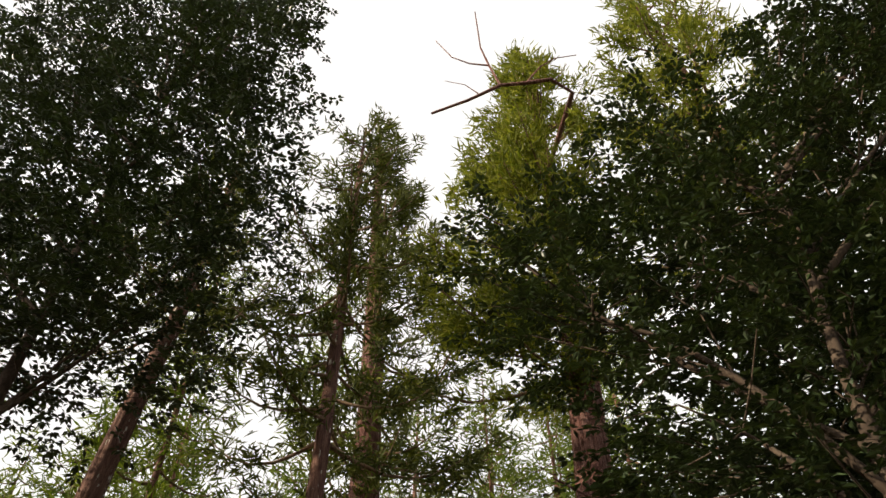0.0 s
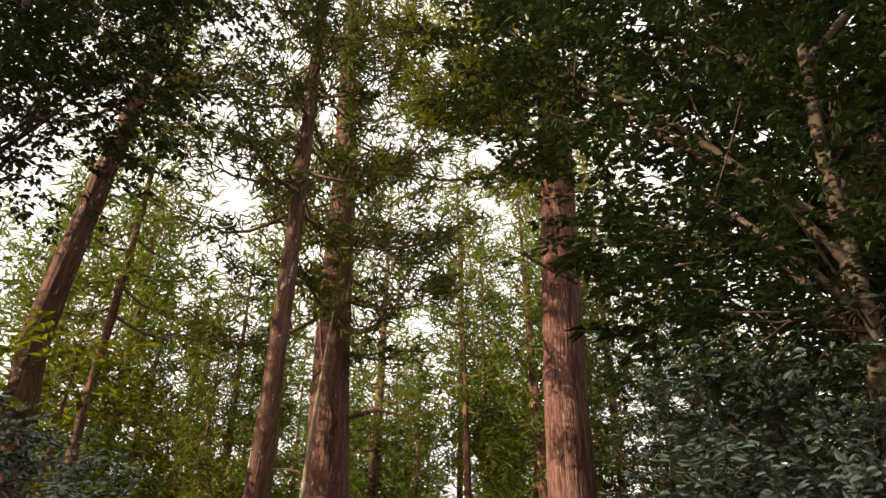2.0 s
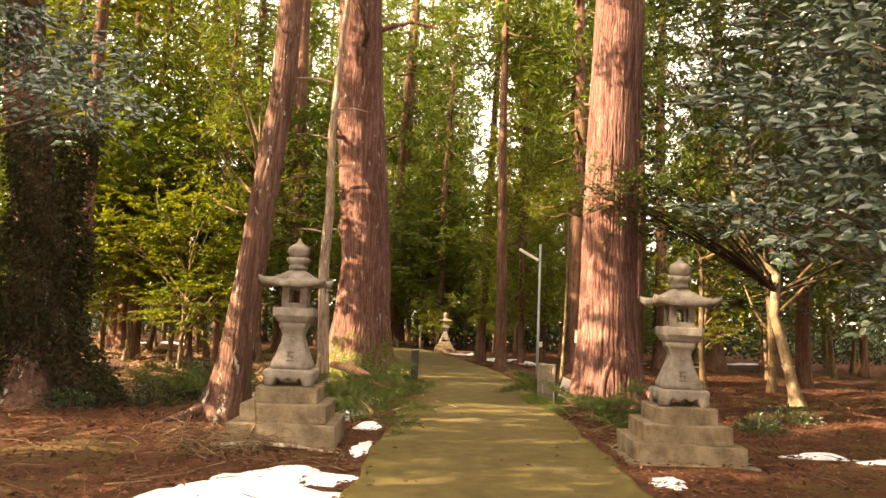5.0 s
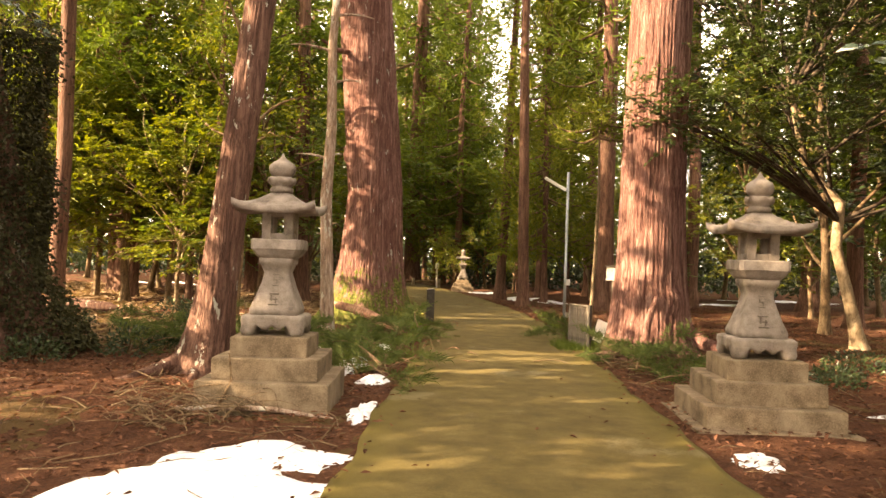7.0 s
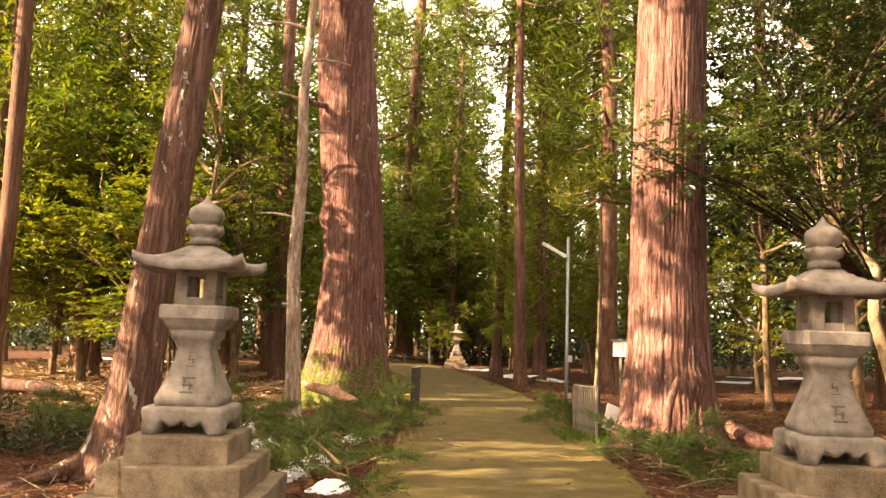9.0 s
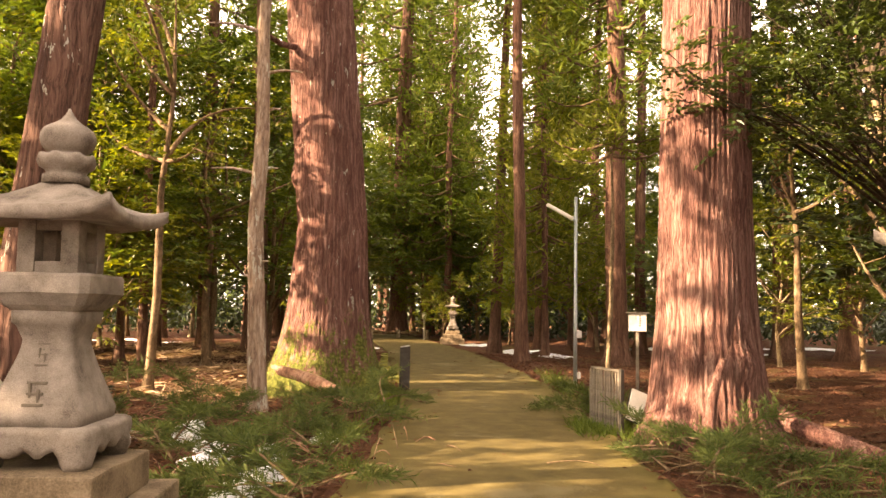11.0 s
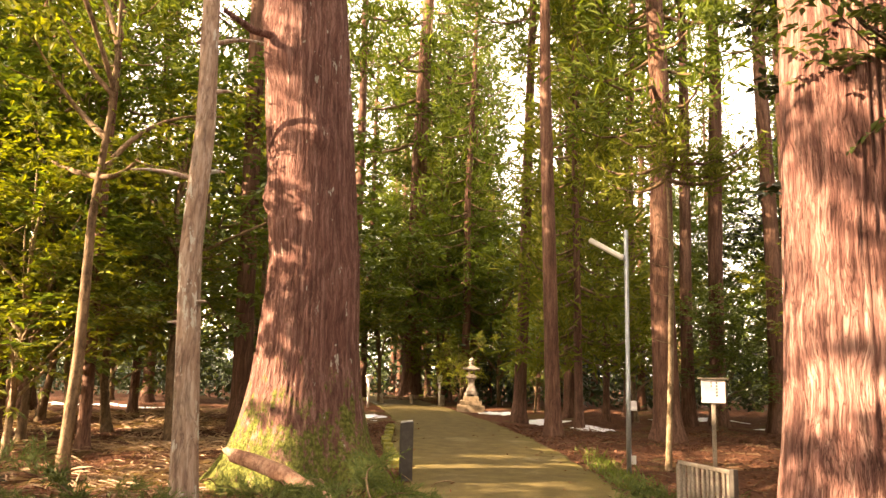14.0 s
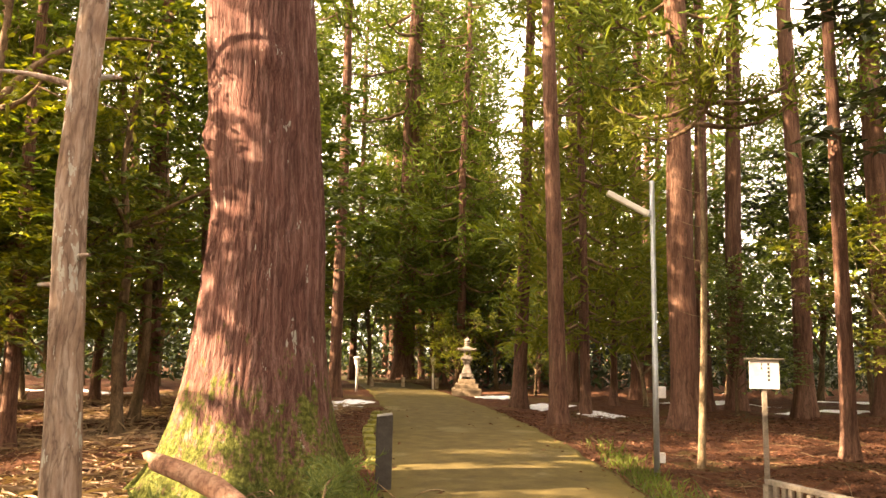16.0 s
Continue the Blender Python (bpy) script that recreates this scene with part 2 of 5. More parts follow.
def path_material():
    m, nt, b = material("mossy_path_concrete")
    v = coords(nt)
    big = noise_tex(nt, v, 0.55, 4.0)
    med = noise_tex(nt, v, 3.0, 6.0, 0.65)
    fine = noise_tex(nt, v, 70.0, 4.0, 0.7)
    f = maths(nt, "ADD", maths(nt, "MULTIPLY", med, 0.6), maths(nt, "MULTIPLY", fine, 0.4))
    col = ramp(nt, f, [(0.32, (0.040, 0.029, 0.009)), (0.5, (0.090, 0.066, 0.020)), (0.7, (0.16, 0.122, 0.046))])
    a = nt.nodes.new("ShaderNodeAttribute")
    a.attribute_name = "verge"
    edge = maths(nt, "MULTIPLY", a.outputs["Fac"], maths(nt, "ADD", med, 0.25))
    col = mix(nt, edge, col, (0.10, 0.078, 0.016))
    worn = maths(nt, "MULTIPLY", maths(nt, "GREATER_THAN", maths(nt, "ADD", big, maths(nt, "MULTIPLY", fine, 0.25)), 0.76), 0.5)
    col = mix(nt, worn, col, (0.19, 0.155, 0.085))
    nt.links.new(col, b.inputs["Base Color"])
    b.inputs["Roughness"].default_value = 0.85
    b.inputs["Specular IOR Level"].default_value = 0.25
    bump(nt, b, f, 0.6, 0.012)
    return m


GROUND, PAVING = ground_material(), path_material()

# ---- mesh tools ----
rng = np.random.default_rng(7)


def mesh_of(name, verts, faces, mat, smooth=True):
    """A mesh from vertex and face arrays; faces of one size each come as arrays."""
    me = bpy.data.meshes.new(name)
    verts = np.asarray(verts, dtype=np.float32)
    if isinstance(faces, np.ndarray):
        k = faces.shape[1]
        me.vertices.add(len(verts))
        me.vertices.foreach_set("co", verts.ravel())
        me.loops.add(faces.size)
        me.loops.foreach_set("vertex_index", faces.astype(np.int32).ravel())
        me.polygons.add(len(faces))
        me.polygons.foreach_set("loop_start", np.arange(0, faces.size, k, dtype=np.int32))
        me.update(calc_edges=True)
        me.validate()
    else:
        me.from_pydata([tuple(map(float, v)) for v in verts], [], faces)
    me.polygons.foreach_set("use_smooth", [smooth] * len(me.polygons))
    me.materials.append(mat)
    return me


def part_of(name, me, parent, label="", at=None):
    ob = new(name, me)
    if parent is not None:
        ob.parent = parent
    if at is not None:
        ob.matrix_basis = at
    if label:
        tagged(ob, label)
    return ob


def part(name, bm, mat, parent, label="", smooth=False):
    me = bpy.data.meshes.new(name)
    bm.to_mesh(me)
    bm.free()
    me.polygons.foreach_set("use_smooth", [smooth] * len(me.polygons))
    me.materials.append(mat)
    return part_of(name, me, parent, label)


def thing(name, label, category, m, group="", kind=""):
    ob = new(name)
    ob.matrix_basis = m
    return tagged(ob, label, category, group, kind)


def box(bm, size, at, bevel=0.01, taper=1.0):
    """A bevelled block, standing on its base at the given place."""
    r = bmesh.ops.create_cube(bm, size=1.0)
    vs = r["verts"]
    for v in vs:
        k = taper if v.co.z > 0 else 1.0
        v.co = Vector((v.co.x * size[0] * k, v.co.y * size[1] * k, (v.co.z + 0.5) * size[2])) + Vector(at)
    if bevel:
        es = {e for v in vs for e in v.link_edges}
        bmesh.ops.bevel(bm, geom=list(es), offset=bevel, segments=2, affect="EDGES", profile=0.6)
    return bm


def roughen(bm, amount, scale=4.0, seed=0.0):
    for v in bm.verts:
        v.co += noise.noise_vector(v.co * scale + Vector((seed, seed, seed))) * amount
    return bm


def loft(bm, sections, square=False, n=24):
    """Rings stacked up z: (z, half width). Square sections have eased corners."""
    rings = []
    for z, r in sections:
        ring = []
        for i in range(n):
            a = 2 * math.pi * (i + 0.5) / n
            c, s = math.cos(a), math.sin(a)
            k = 1.0 / (abs(c) ** 14 + abs(s) ** 14) ** (1 / 14) if square else 1.0
            ring.append(bm.verts.new((r * k * c, r * k * s, z)))
        rings.append(ring)
    for a, b in zip(rings, rings[1:]):
        for i in range(n):
            bm.faces.new((a[i], a[(i + 1) % n], b[(i + 1) % n], b[i]))
    bm.faces.new(rings[0][::-1])
    bm.faces.new(rings[-1])
    return bm


class Shape:
    """Collects quads for tubes and limbs."""

    def __init__(self):
        self.v, self.f, self.n = [], [], 0

    def tube(self, pts, radii, segs=6, wobble=0.0):
        pts = np.asarray(pts, float)
        radii = np.asarray(radii, float)
        d = np.gradient(pts, axis=0)
        d /= np.linalg.norm(d, axis=1)[:, None] + 1e-9
        ref = np.where(np.abs(d[:, 2:3]) > 0.9, np.array([[1.0, 0, 0]]), np.array([[0, 0, 1.0]]))
        u = np.cross(d, ref)
        u /= np.linalg.norm(u, axis=1)[:, None] + 1e-9
        w = np.cross(d, u)
        a = np.arange(segs) * 2 * np.pi / segs
        r = radii[:, None] * (1 + wobble * rng.standard_normal((len(pts), segs)))
        ring = pts[:, None] + r[..., None] * (np.cos(a)[None, :, None] * u[:, None] + np.sin(a)[None, :, None] * w[:, None])
        i = np.arange(len(pts) - 1)[:, None] * segs
        j = np.arange(segs)[None]
        k = (j + 1) % segs
        q = np.stack([i + j, i + k, i + segs + k, i + segs + j], -1).reshape(-1, 4) + self.n
        self.v.append(ring.reshape(-1, 3))
        self.f.append(q)
        self.n += len(pts) * segs
        return self

    def mesh(self, name, mat):
        return mesh_of(name, np.concatenate(self.v), np.concatenate(self.f), mat)


def unit(a):
    return a / (np.linalg.norm(a, axis=-1, keepdims=True) + 1e-9)


def leaves(name, at, along, length, width, mat, oval=False, fold=0.25, flat=0.5, lean=(0, 0, 0)):
    """Many single leaves: folded along the midrib; oval ones have six corners."""
    n = len(at)
    along = unit(along)
    up = unit(rng.standard_normal((n, 3)) * (1 - flat) + np.array([0, 0, 1.0]) * flat + np.array(lean))
    side = unit(np.cross(along, up))
    nor = np.cross(side, along)
    L, W = length[:, None], width[:, None]
    tip = at + along * L - nor * L * 0.10
    if oval:
        p = [at]
        for k, s in ((0.33, 1.0), (0.72, 0.72)):
            p.append(at + along * L * k + side * W * 0.5 * s + nor * W * fold * s)
        p.append(tip)
        for k, s in ((0.72, 0.72), (0.33, 1.0)):
            p.append(at + along * L * k - side * W * 0.5 * s + nor * W * fold * s)
        v = np.stack(p, 1).reshape(-1, 3)
        b = np.arange(n)[:, None] * 6
        f = np.concatenate([b + np.array([0, 1, 2, 3]), b + np.array([0, 3, 4, 5])], 1).reshape(-1, 4)
    else:
        v = np.stack([at, at + along * L * 0.45 + side * W * 0.5 + nor * W * fold, tip,
                      at + along * L * 0.45 - side * W * 0.5 + nor * W * fold], 1).reshape(-1, 3)
        b = np.arange(n)[:, None] * 4
        f = np.concatenate([b + np.array([0, 1, 2]), b + np.array([0, 2, 3])], 1).reshape(-1, 3)
    return mesh_of(name, v, f, mat, smooth=False)


def waves(theta, z, seed, count, low, high, twist=0.7):
    """Upright ridges round a trunk."""
    g = np.random.default_rng(seed)
    out = np.zeros(np.broadcast(theta, z).shape)
    for _ in range(count):
        n = g.integers(low, high)
        out += np.cos(n * theta + g.uniform(0, 6.28) + twist * np.sin(z * g.uniform(0.4, 2.0) + g.uniform(0, 6.28))) * g.uniform(0.4, 1.0)
    return out / count


def trunk_mesh(name, axis, radii, mat, segs=24, rings=40, ridge=0.02, flare=0.0, flare_height=0.8, lobes=5, seed=1, knots=()):
    """axis: (x, y, z) points from the base up, radii: (z, r). Root flare, ridged bark, knots (angle, z, size)."""
    ax, rd = np.array(axis, float), np.array(radii, float)
    top = ax[-1, 2]
    z = ax[0, 2] - 0.15 + (top - ax[0, 2] + 0.15) * np.linspace(0, 1, rings) ** 1.5
    cx, cy = np.interp(z, ax[:, 2], ax[:, 0]), np.interp(z, ax[:, 2], ax[:, 1])
    r = np.interp(z, rd[:, 0], rd[:, 1])[:, None]
    th = (np.arange(segs) * 2 * np.pi / segs)[None]
    zz = z[:, None]
    lobe = 0.5 + 0.5 * waves(th, zz * 0.2, seed + 3, 3, lobes - 1, lobes + 2, 0.3)
    rr = r * (1 + 0.05 * waves(th, zz * 0.4, seed + 1, 4, 2, 6)) + r * flare * np.exp(-np.maximum(zz, 0) / flare_height) * (0.35 + 1.3 * lobe)
    strip = waves(th, zz, seed + 2, 7, max(6, segs // 6), max(8, segs // 3), 2.2)
    gap = np.exp(-(waves(th, zz * 1.3, seed + 5, 5, max(4, segs // 9), max(6, segs // 5), 2.6) / 0.10) ** 2) * (0.4 + 0.6 * (waves(th, zz * 2.0, seed + 6, 4, 2, 9, 2.0) > -0.1))
    rr = rr + ridge * (0.6 * strip - 0.9 * gap)
    for a, kz, size in knots:
        da = (th - a + np.pi) % (2 * np.pi) - np.pi
        d2 = (da * r / size) ** 2 + ((zz - kz) / size) ** 2
        rr = rr + size * 0.75 * np.exp(-d2) - size * 0.45 * np.exp(-d2 * 9)
        gap = np.maximum(gap, np.maximum(np.exp(-d2 * 10), 0.6 * np.exp(-((np.sqrt(d2) - 1.1) / 0.16) ** 2)))
    v = np.stack([cx[:, None] + rr * np.cos(th), cy[:, None] + rr * np.sin(th), zz + 0 * th], -1).reshape(-1, 3)
    i = np.arange(rings - 1)[:, None] * segs
    j = np.arange(segs)[None]
    k = (j + 1) % segs
    f = np.stack([i + j, i + k, i + segs + k, i + segs + j], -1).reshape(-1, 4)
    me = mesh_of(name, v, f, mat)
    me.attributes.new("crack", "FLOAT", "POINT").data.foreach_set("value", np.broadcast_to(gap, rr.shape).astype(np.float32).ravel())
    return me


def cedar_crown(axis, z0, z1, reach, count, blade, per_tuft, mat, seed, tufts=11, lean_to=None, droop=0.25):
    """Limbs that sag and turn up, hung with tufts of needle sprays. Gives (limb shapes, crown mesh)."""
    g = np.random.default_rng(seed)
    ax = np.array(axis, float)
    limbs, at, along = [], [], []
    for i in range(count):
        f = (i + g.uniform(0, 1)) / count
        z = z0 + (z1 - z0) * f
        a = i * 2.39996 + g.uniform(-0.5, 0.5)
        if lean_to is not None and g.random() < 0.5:
            a = lean_to + g.normal(0, 0.7)
        L = reach * (1 - f) ** 0.7 * g.uniform(0.55, 1.15) + 0.5
        base = np.array([np.interp(z, ax[:, 2], ax[:, 0]), np.interp(z, ax[:, 2], ax[:, 1]), z])
        s = np.linspace(0, 1, 6)
        d = np.array([math.cos(a), math.sin(a)])
        side = np.array([-d[1], d[0]]) * g.normal(0, 0.12)
        pts = np.stack([base[0] + L * (s * d[0] + s * s * side[0]), base[1] + L * (s * d[1] + s * s * side[1]),
                        base[2] + L * (-droop * np.sin(s * 2.6) * 0.8 + 0.22 * s ** 3)], 1)
        limbs.append(Shape().tube(pts, 0.012 + (0.018 + 0.012 * L) * (1 - s), 4))
        for q in np.clip(g.beta(1.8, 1.0, max(3, int(tufts * L / reach))), 0.18, 1.0):
            c = np.array([np.interp(q, s, pts[:, k]) for k in range(3)]) + g.normal(0, 0.13 * blade / 0.25, 3) * np.array([1, 1, 0.8])
            n = per_tuft
            at.append(c + g.normal(0, 0.42 * blade, (n, 3)))
            along.append(np.array([d[0] * 0.5, d[1] * 0.5, 0.12]) + g.normal(0, 0.55, (n, 3)))
    at, along = np.concatenate(at), np.concatenate(along)
    n = len(at)
    cm = leaves("crown", at, along, blade * g.uniform(0.6, 1.3, n), blade * g.uniform(0.11, 0.22, n), mat, flat=0.3)
    return limbs, cm


def leafy_crown(axis, blobs, per, leaf, mat, seed, cluster=0.38, leaf_count=14, oval=False, low=1.5):
    """blobs: (x, y, z, rx, ry, rz). A limb curves from the trunk into each mass of leaf clusters. Gives (limb shapes, crown mesh)."""
    g = np.random.default_rng(seed)
    ax = np.array(axis, float)
    limbs, at, along = [], [], []
    s = np.linspace(0, 1, 8)[:, None]
    for x, y, z, rx, ry, rz in blobs:
        c0 = np.array([x, y, z])
        n = int(per * (rx * ry * rz) ** 0.67) + 3
        zr = min(max(low, z - 0.9 * math.hypot(x, y) - 0.4), ax[-1, 2] - 0.1)
        root = np.array([np.interp(zr, ax[:, 2], ax[:, 0]), np.interp(zr, ax[:, 2], ax[:, 1]), zr])
        mid = (root + c0) / 2 + g.normal(0, 0.25, 3) + np.array([0, 0, 0.2])
        line = (1 - s) ** 2 * root + 2 * s * (1 - s) * mid + s * s * (c0 + np.array([0, 0, rz * 0.3]))
        sh = Shape().tube(line, np.linspace(0.035 + 0.012 * rx, 0.012, 8), 6)
        for i in range(n):
            p = unit(g.standard_normal(3)) * g.uniform(0.1, 1.0) ** 0.42
            c = c0 + p * np.array([rx, ry, rz]) * g.uniform(0.8, 1.15)
            if i % 14 == 0:
                q = line[int(g.integers(4, 8))]
                m = (q + c) / 2 + g.normal(0, 0.12, 3)
                sh.tube(((1 - s) ** 2 * q + 2 * s * (1 - s) * m + s * s * c)[::2], np.linspace(0.011, 0.004, 4), 4)
            k = leaf_count
            at.append(c + g.normal(0, cluster * 0.55, (k, 3)) * np.array([1.2, 1.2, 0.32]))
            along.append(unit(at[-1] - c) * 0.7 + g.normal(0, 0.45, (k, 3)) * np.array([1, 1, 0.6]) + np.array([0, 0, -0.12]))
        limbs.append(sh)
    at, along = np.concatenate(at), np.concatenate(along)
    n = len(at)
    return limbs, leaves("crown", at, along, leaf * g.uniform(0.7, 1.3, n), leaf * g.uniform(0.48, 0.68, n), mat, oval=oval, flat=0.82)


def spray_crown(axis, blobs, per, leaf, mat, seed, low=1.5, reach=0.45, lean=(0, 0, 0), oval=True):
    """Level twigs set with whorls of oval leaves. blobs: (x, y, z, rx, ry, rz). Gives (limb shapes, crown mesh)."""
    g = np.random.default_rng(seed)
    ax = np.array(axis, float)
    limbs, at, along = [], [], []
    s = np.linspace(0, 1, 8)[:, None]
    for x, y, z, rx, ry, rz in blobs:
        c0, size = np.array([x, y, z]), np.array([rx, ry, rz])
        zr = min(max(low, z - 0.9 * math.hypot(x, y) - 0.4), ax[-1, 2] - 0.1)
        root = np.array([np.interp(zr, ax[:, 2], ax[:, 0]), np.interp(zr, ax[:, 2], ax[:, 1]), zr])
        mid = (root + c0) / 2 + g.normal(0, 0.2, 3) + np.array([0, 0, 0.15])
        line = (1 - s) ** 2 * root + 2 * s * (1 - s) * mid + s * s * c0
        sh = Shape().tube(line, np.linspace(0.03 + 0.012 * rx, 0.010, 8), 6)
        n = int(per * (rx * ry * rz) ** 0.67) + 3
        p = unit(g.standard_normal((n, 3))) * g.uniform(0.05, 1.0, (n, 1)) ** 0.45
        c = c0 + p * size
        d = unit(p * np.array([1, 1, 0.3]) + g.normal(0, 0.35, (n, 3)) * np.array([1, 1, 0.35]) + np.array([0, 0, 0.05]))
        side = unit(np.cross(d, np.array([0, 0, 1.0])))
        L = reach * g.uniform(0.6, 1.2, n)
        for k in range(0, n, 9):
            q = line[int(g.integers(3, 8))]
            e = c[k] + d[k] * L[k]
            m = (q + c[k]) / 2 + g.normal(0, 0.08, 3)
            sh.tube([q, m, c[k], e], [0.011, 0.009, 0.006, 0.003], 4)
        for u in (0.1, 0.4, 0.7, 1.0):
            tip = c + d * (L * u)[:, None] + g.normal(0, 0.25 * leaf, (n, 3))
            for a in np.arange(6) * 1.047:
                b = a + g.uniform(-0.45, 0.45, n)
                w = d * np.cos(b)[:, None] + side * np.sin(b)[:, None] + d * 0.55 + g.normal(0, 0.16, (n, 3)) + np.array([0, 0, -0.06])
                at.append(tip + w * leaf * 0.15)
                along.append(w)
        limbs.append(sh)
    at, along = np.concatenate(at), np.concatenate(along)
    n = len(at)
    return limbs, leaves("crown", at, along, leaf * g.uniform(0.65, 1.25, n), leaf * g.uniform(0.42, 0.58, n), mat, oval=oval, fold=0.14, flat=0.66 if any(lean) else 0.80, lean=lean)


def joined(shapes, name, mat):
    sh = Shape()
    for o in shapes:
        sh.v += o.v
        sh.f += [f + sh.n for f in o.f]
        sh.n += o.n
    return sh.mesh(name, mat)


def add_limbs(shapes, mat, parent, apart):
    """Each limb of a near tree is a part; the thin branchwork of the others is one mass."""
    if apart:
        for o in shapes:
            part_of("limb", o.mesh("limb", mat), parent)
    else:
        tagged(part_of("branchwork", joined(shapes, "branchwork", mat), parent), kind="stuff")


# ---- ground, path ----
LEFT_EDGE = [(-40, -1.0), (12, -1.0), (16, -0.95), (20, -0.95), (24, -1.35), (27, -1.9), (34, -2.6), (43, -4.35), (50, -6.2), (58, -9.0)]
RIGHT_EDGE = [(-40, 1.87), (12, 1.84), (17, 1.84), (21, 1.82), (26, 1.46), (30, 0.95), (34, 0.3), (43, -1.6), (50, -3.3), (58, -6.0)]


def edge_at(table, y):
    t = np.array(table, float)
    return np.interp(y, t[:, 0], t[:, 1])


def land(x, y):
    """Height of the forest floor."""
    x, y = np.asarray(x, float), np.asarray(y, float)
    c = (edge_at(LEFT_EDGE, y) + edge_at(RIGHT_EDGE, y)) / 2
    off = np.clip((np.abs(x - c) - 1.35) / 1.5, 0, 1)
    lump = 0.06 * np.sin(x * 1.3 + 0.6 * y) * np.cos(y * 0.9 - 0.5 * x) + 0.035 * np.sin(2.9 * x + 1.7 * y) * np.sin(2.3 * y) + 0.02 * np.sin(6.1 * x) * np.cos(5.3 * y + x)
    return -0.035 - 0.02 * off + lump * off


def build_ground():
    fine = np.arange(-16, 16.01, 0.2)
    xs = np.concatenate([[-400, -200, -110, -70, -50, -38, -30, -25, -20, -18], fine, [18, 20, 25, 30, 38, 50, 70, 110, 200, 400]])
    ys = np.concatenate([[-400, -200, -100, -60, -35, -20, -12, -6, -3], np.arange(-1, 46.01, 0.2), [48, 51, 55, 60, 68, 80, 110, 200, 400]])
    X, Y = np.meshgrid(xs, ys)
    v = np.stack([X, Y, land(X, Y)], -1).reshape(-1, 3)
    i = np.arange(len(ys) - 1)[:, None] * len(xs)
    j = np.arange(len(xs) - 1)[None]
    f = np.stack([i + j, i + j + 1, i + len(xs) + j + 1, i + len(xs) + j], -1).reshape(-1, 4)
    ob = new("ground", mesh_of("ground", v, f, GROUND))
    tagged(ob, "brown forest floor of earth and rotting leaf litter", "ground", kind="structure")


def build_path():
    ys = np.concatenate([np.arange(-40, 0, 2.0), np.arange(0, 58.01, 0.25)])
    us = np.array([0, 0.0, 0.02, 0.05, 0.1, 0.2, 0.35, 0.5, 0.65, 0.8, 0.9, 0.95, 0.98, 1.0, 1.0])
    wob = 0.03 * np.sin(ys * 2.1) + 0.02 * np.sin(ys * 5.3 + 1)
    l, r = edge_at(LEFT_EDGE, ys) + wob, edge_at(RIGHT_EDGE, ys) + np.roll(wob, 7)
    X = l[:, None] + (r - l)[:, None] * us[None]
    Y = np.repeat(ys[:, None], len(us), 1)
    Z = 0.012 * np.sin(np.pi * us)[None] + 0.004 * np.sin(3 * X + Y) * np.cos(1.7 * Y)
    Z[:, 0] = Z[:, -1] = -0.12
    v = np.stack([X, Y, Z], -1).reshape(-1, 3)
    n = len(us)
    i = np.arange(len(ys) - 1)[:, None] * n
    j = np.arange(n - 1)[None]
    f = np.stack([i + j, i + j + 1, i + n + j + 1, i + n + j], -1).reshape(-1, 4)
    me = mesh_of("path", v, f, PAVING)
    at = me.attributes.new("verge", "FLOAT", "POINT")
    e = np.clip(1 - np.minimum(us, 1 - us) / 0.2, 0, 1) ** 1.5
    at.data.foreach_set("value", np.tile(e, len(ys)).astype(np.float32))
    tagged(new("path", me), "olive-brown mossy concrete path through the trees", "path", kind="structure")


build_ground()
build_path()


# ---- cedars by the path ----
def cedar(name_label, axis, radii, bark, segs, rings, crown, flare=0.6, flare_height=0.7, ridge=0.02, seed=1, knots=(), stubs=(), lobes=5):
    x, y = axis[0][0], axis[0][1]
    z = float(land(x, y))
    t = thing("cedar_tree", name_label, "tree", pose(x, y, z))
    local = [(a - x, b - y, c) for a, b, c in axis]
    part_of("trunk", trunk_mesh("trunk", local, radii, bark, segs, rings, ridge, flare, flare_height, lobes, seed, knots), t)
    lm, cm = cedar_crown(local, *crown)
    add_limbs(lm, BARK_BROWN, t, True)
    part_of("crown", cm, t)
    for pts, r in stubs:
        s = Shape().tube([(a - x, b - y, c) for a, b, c in pts], np.linspace(r, r * 0.45, len(pts)), 8, 0.08)
        part_of("broken_branch", s.mesh("broken_branch", bark), t)
    return t


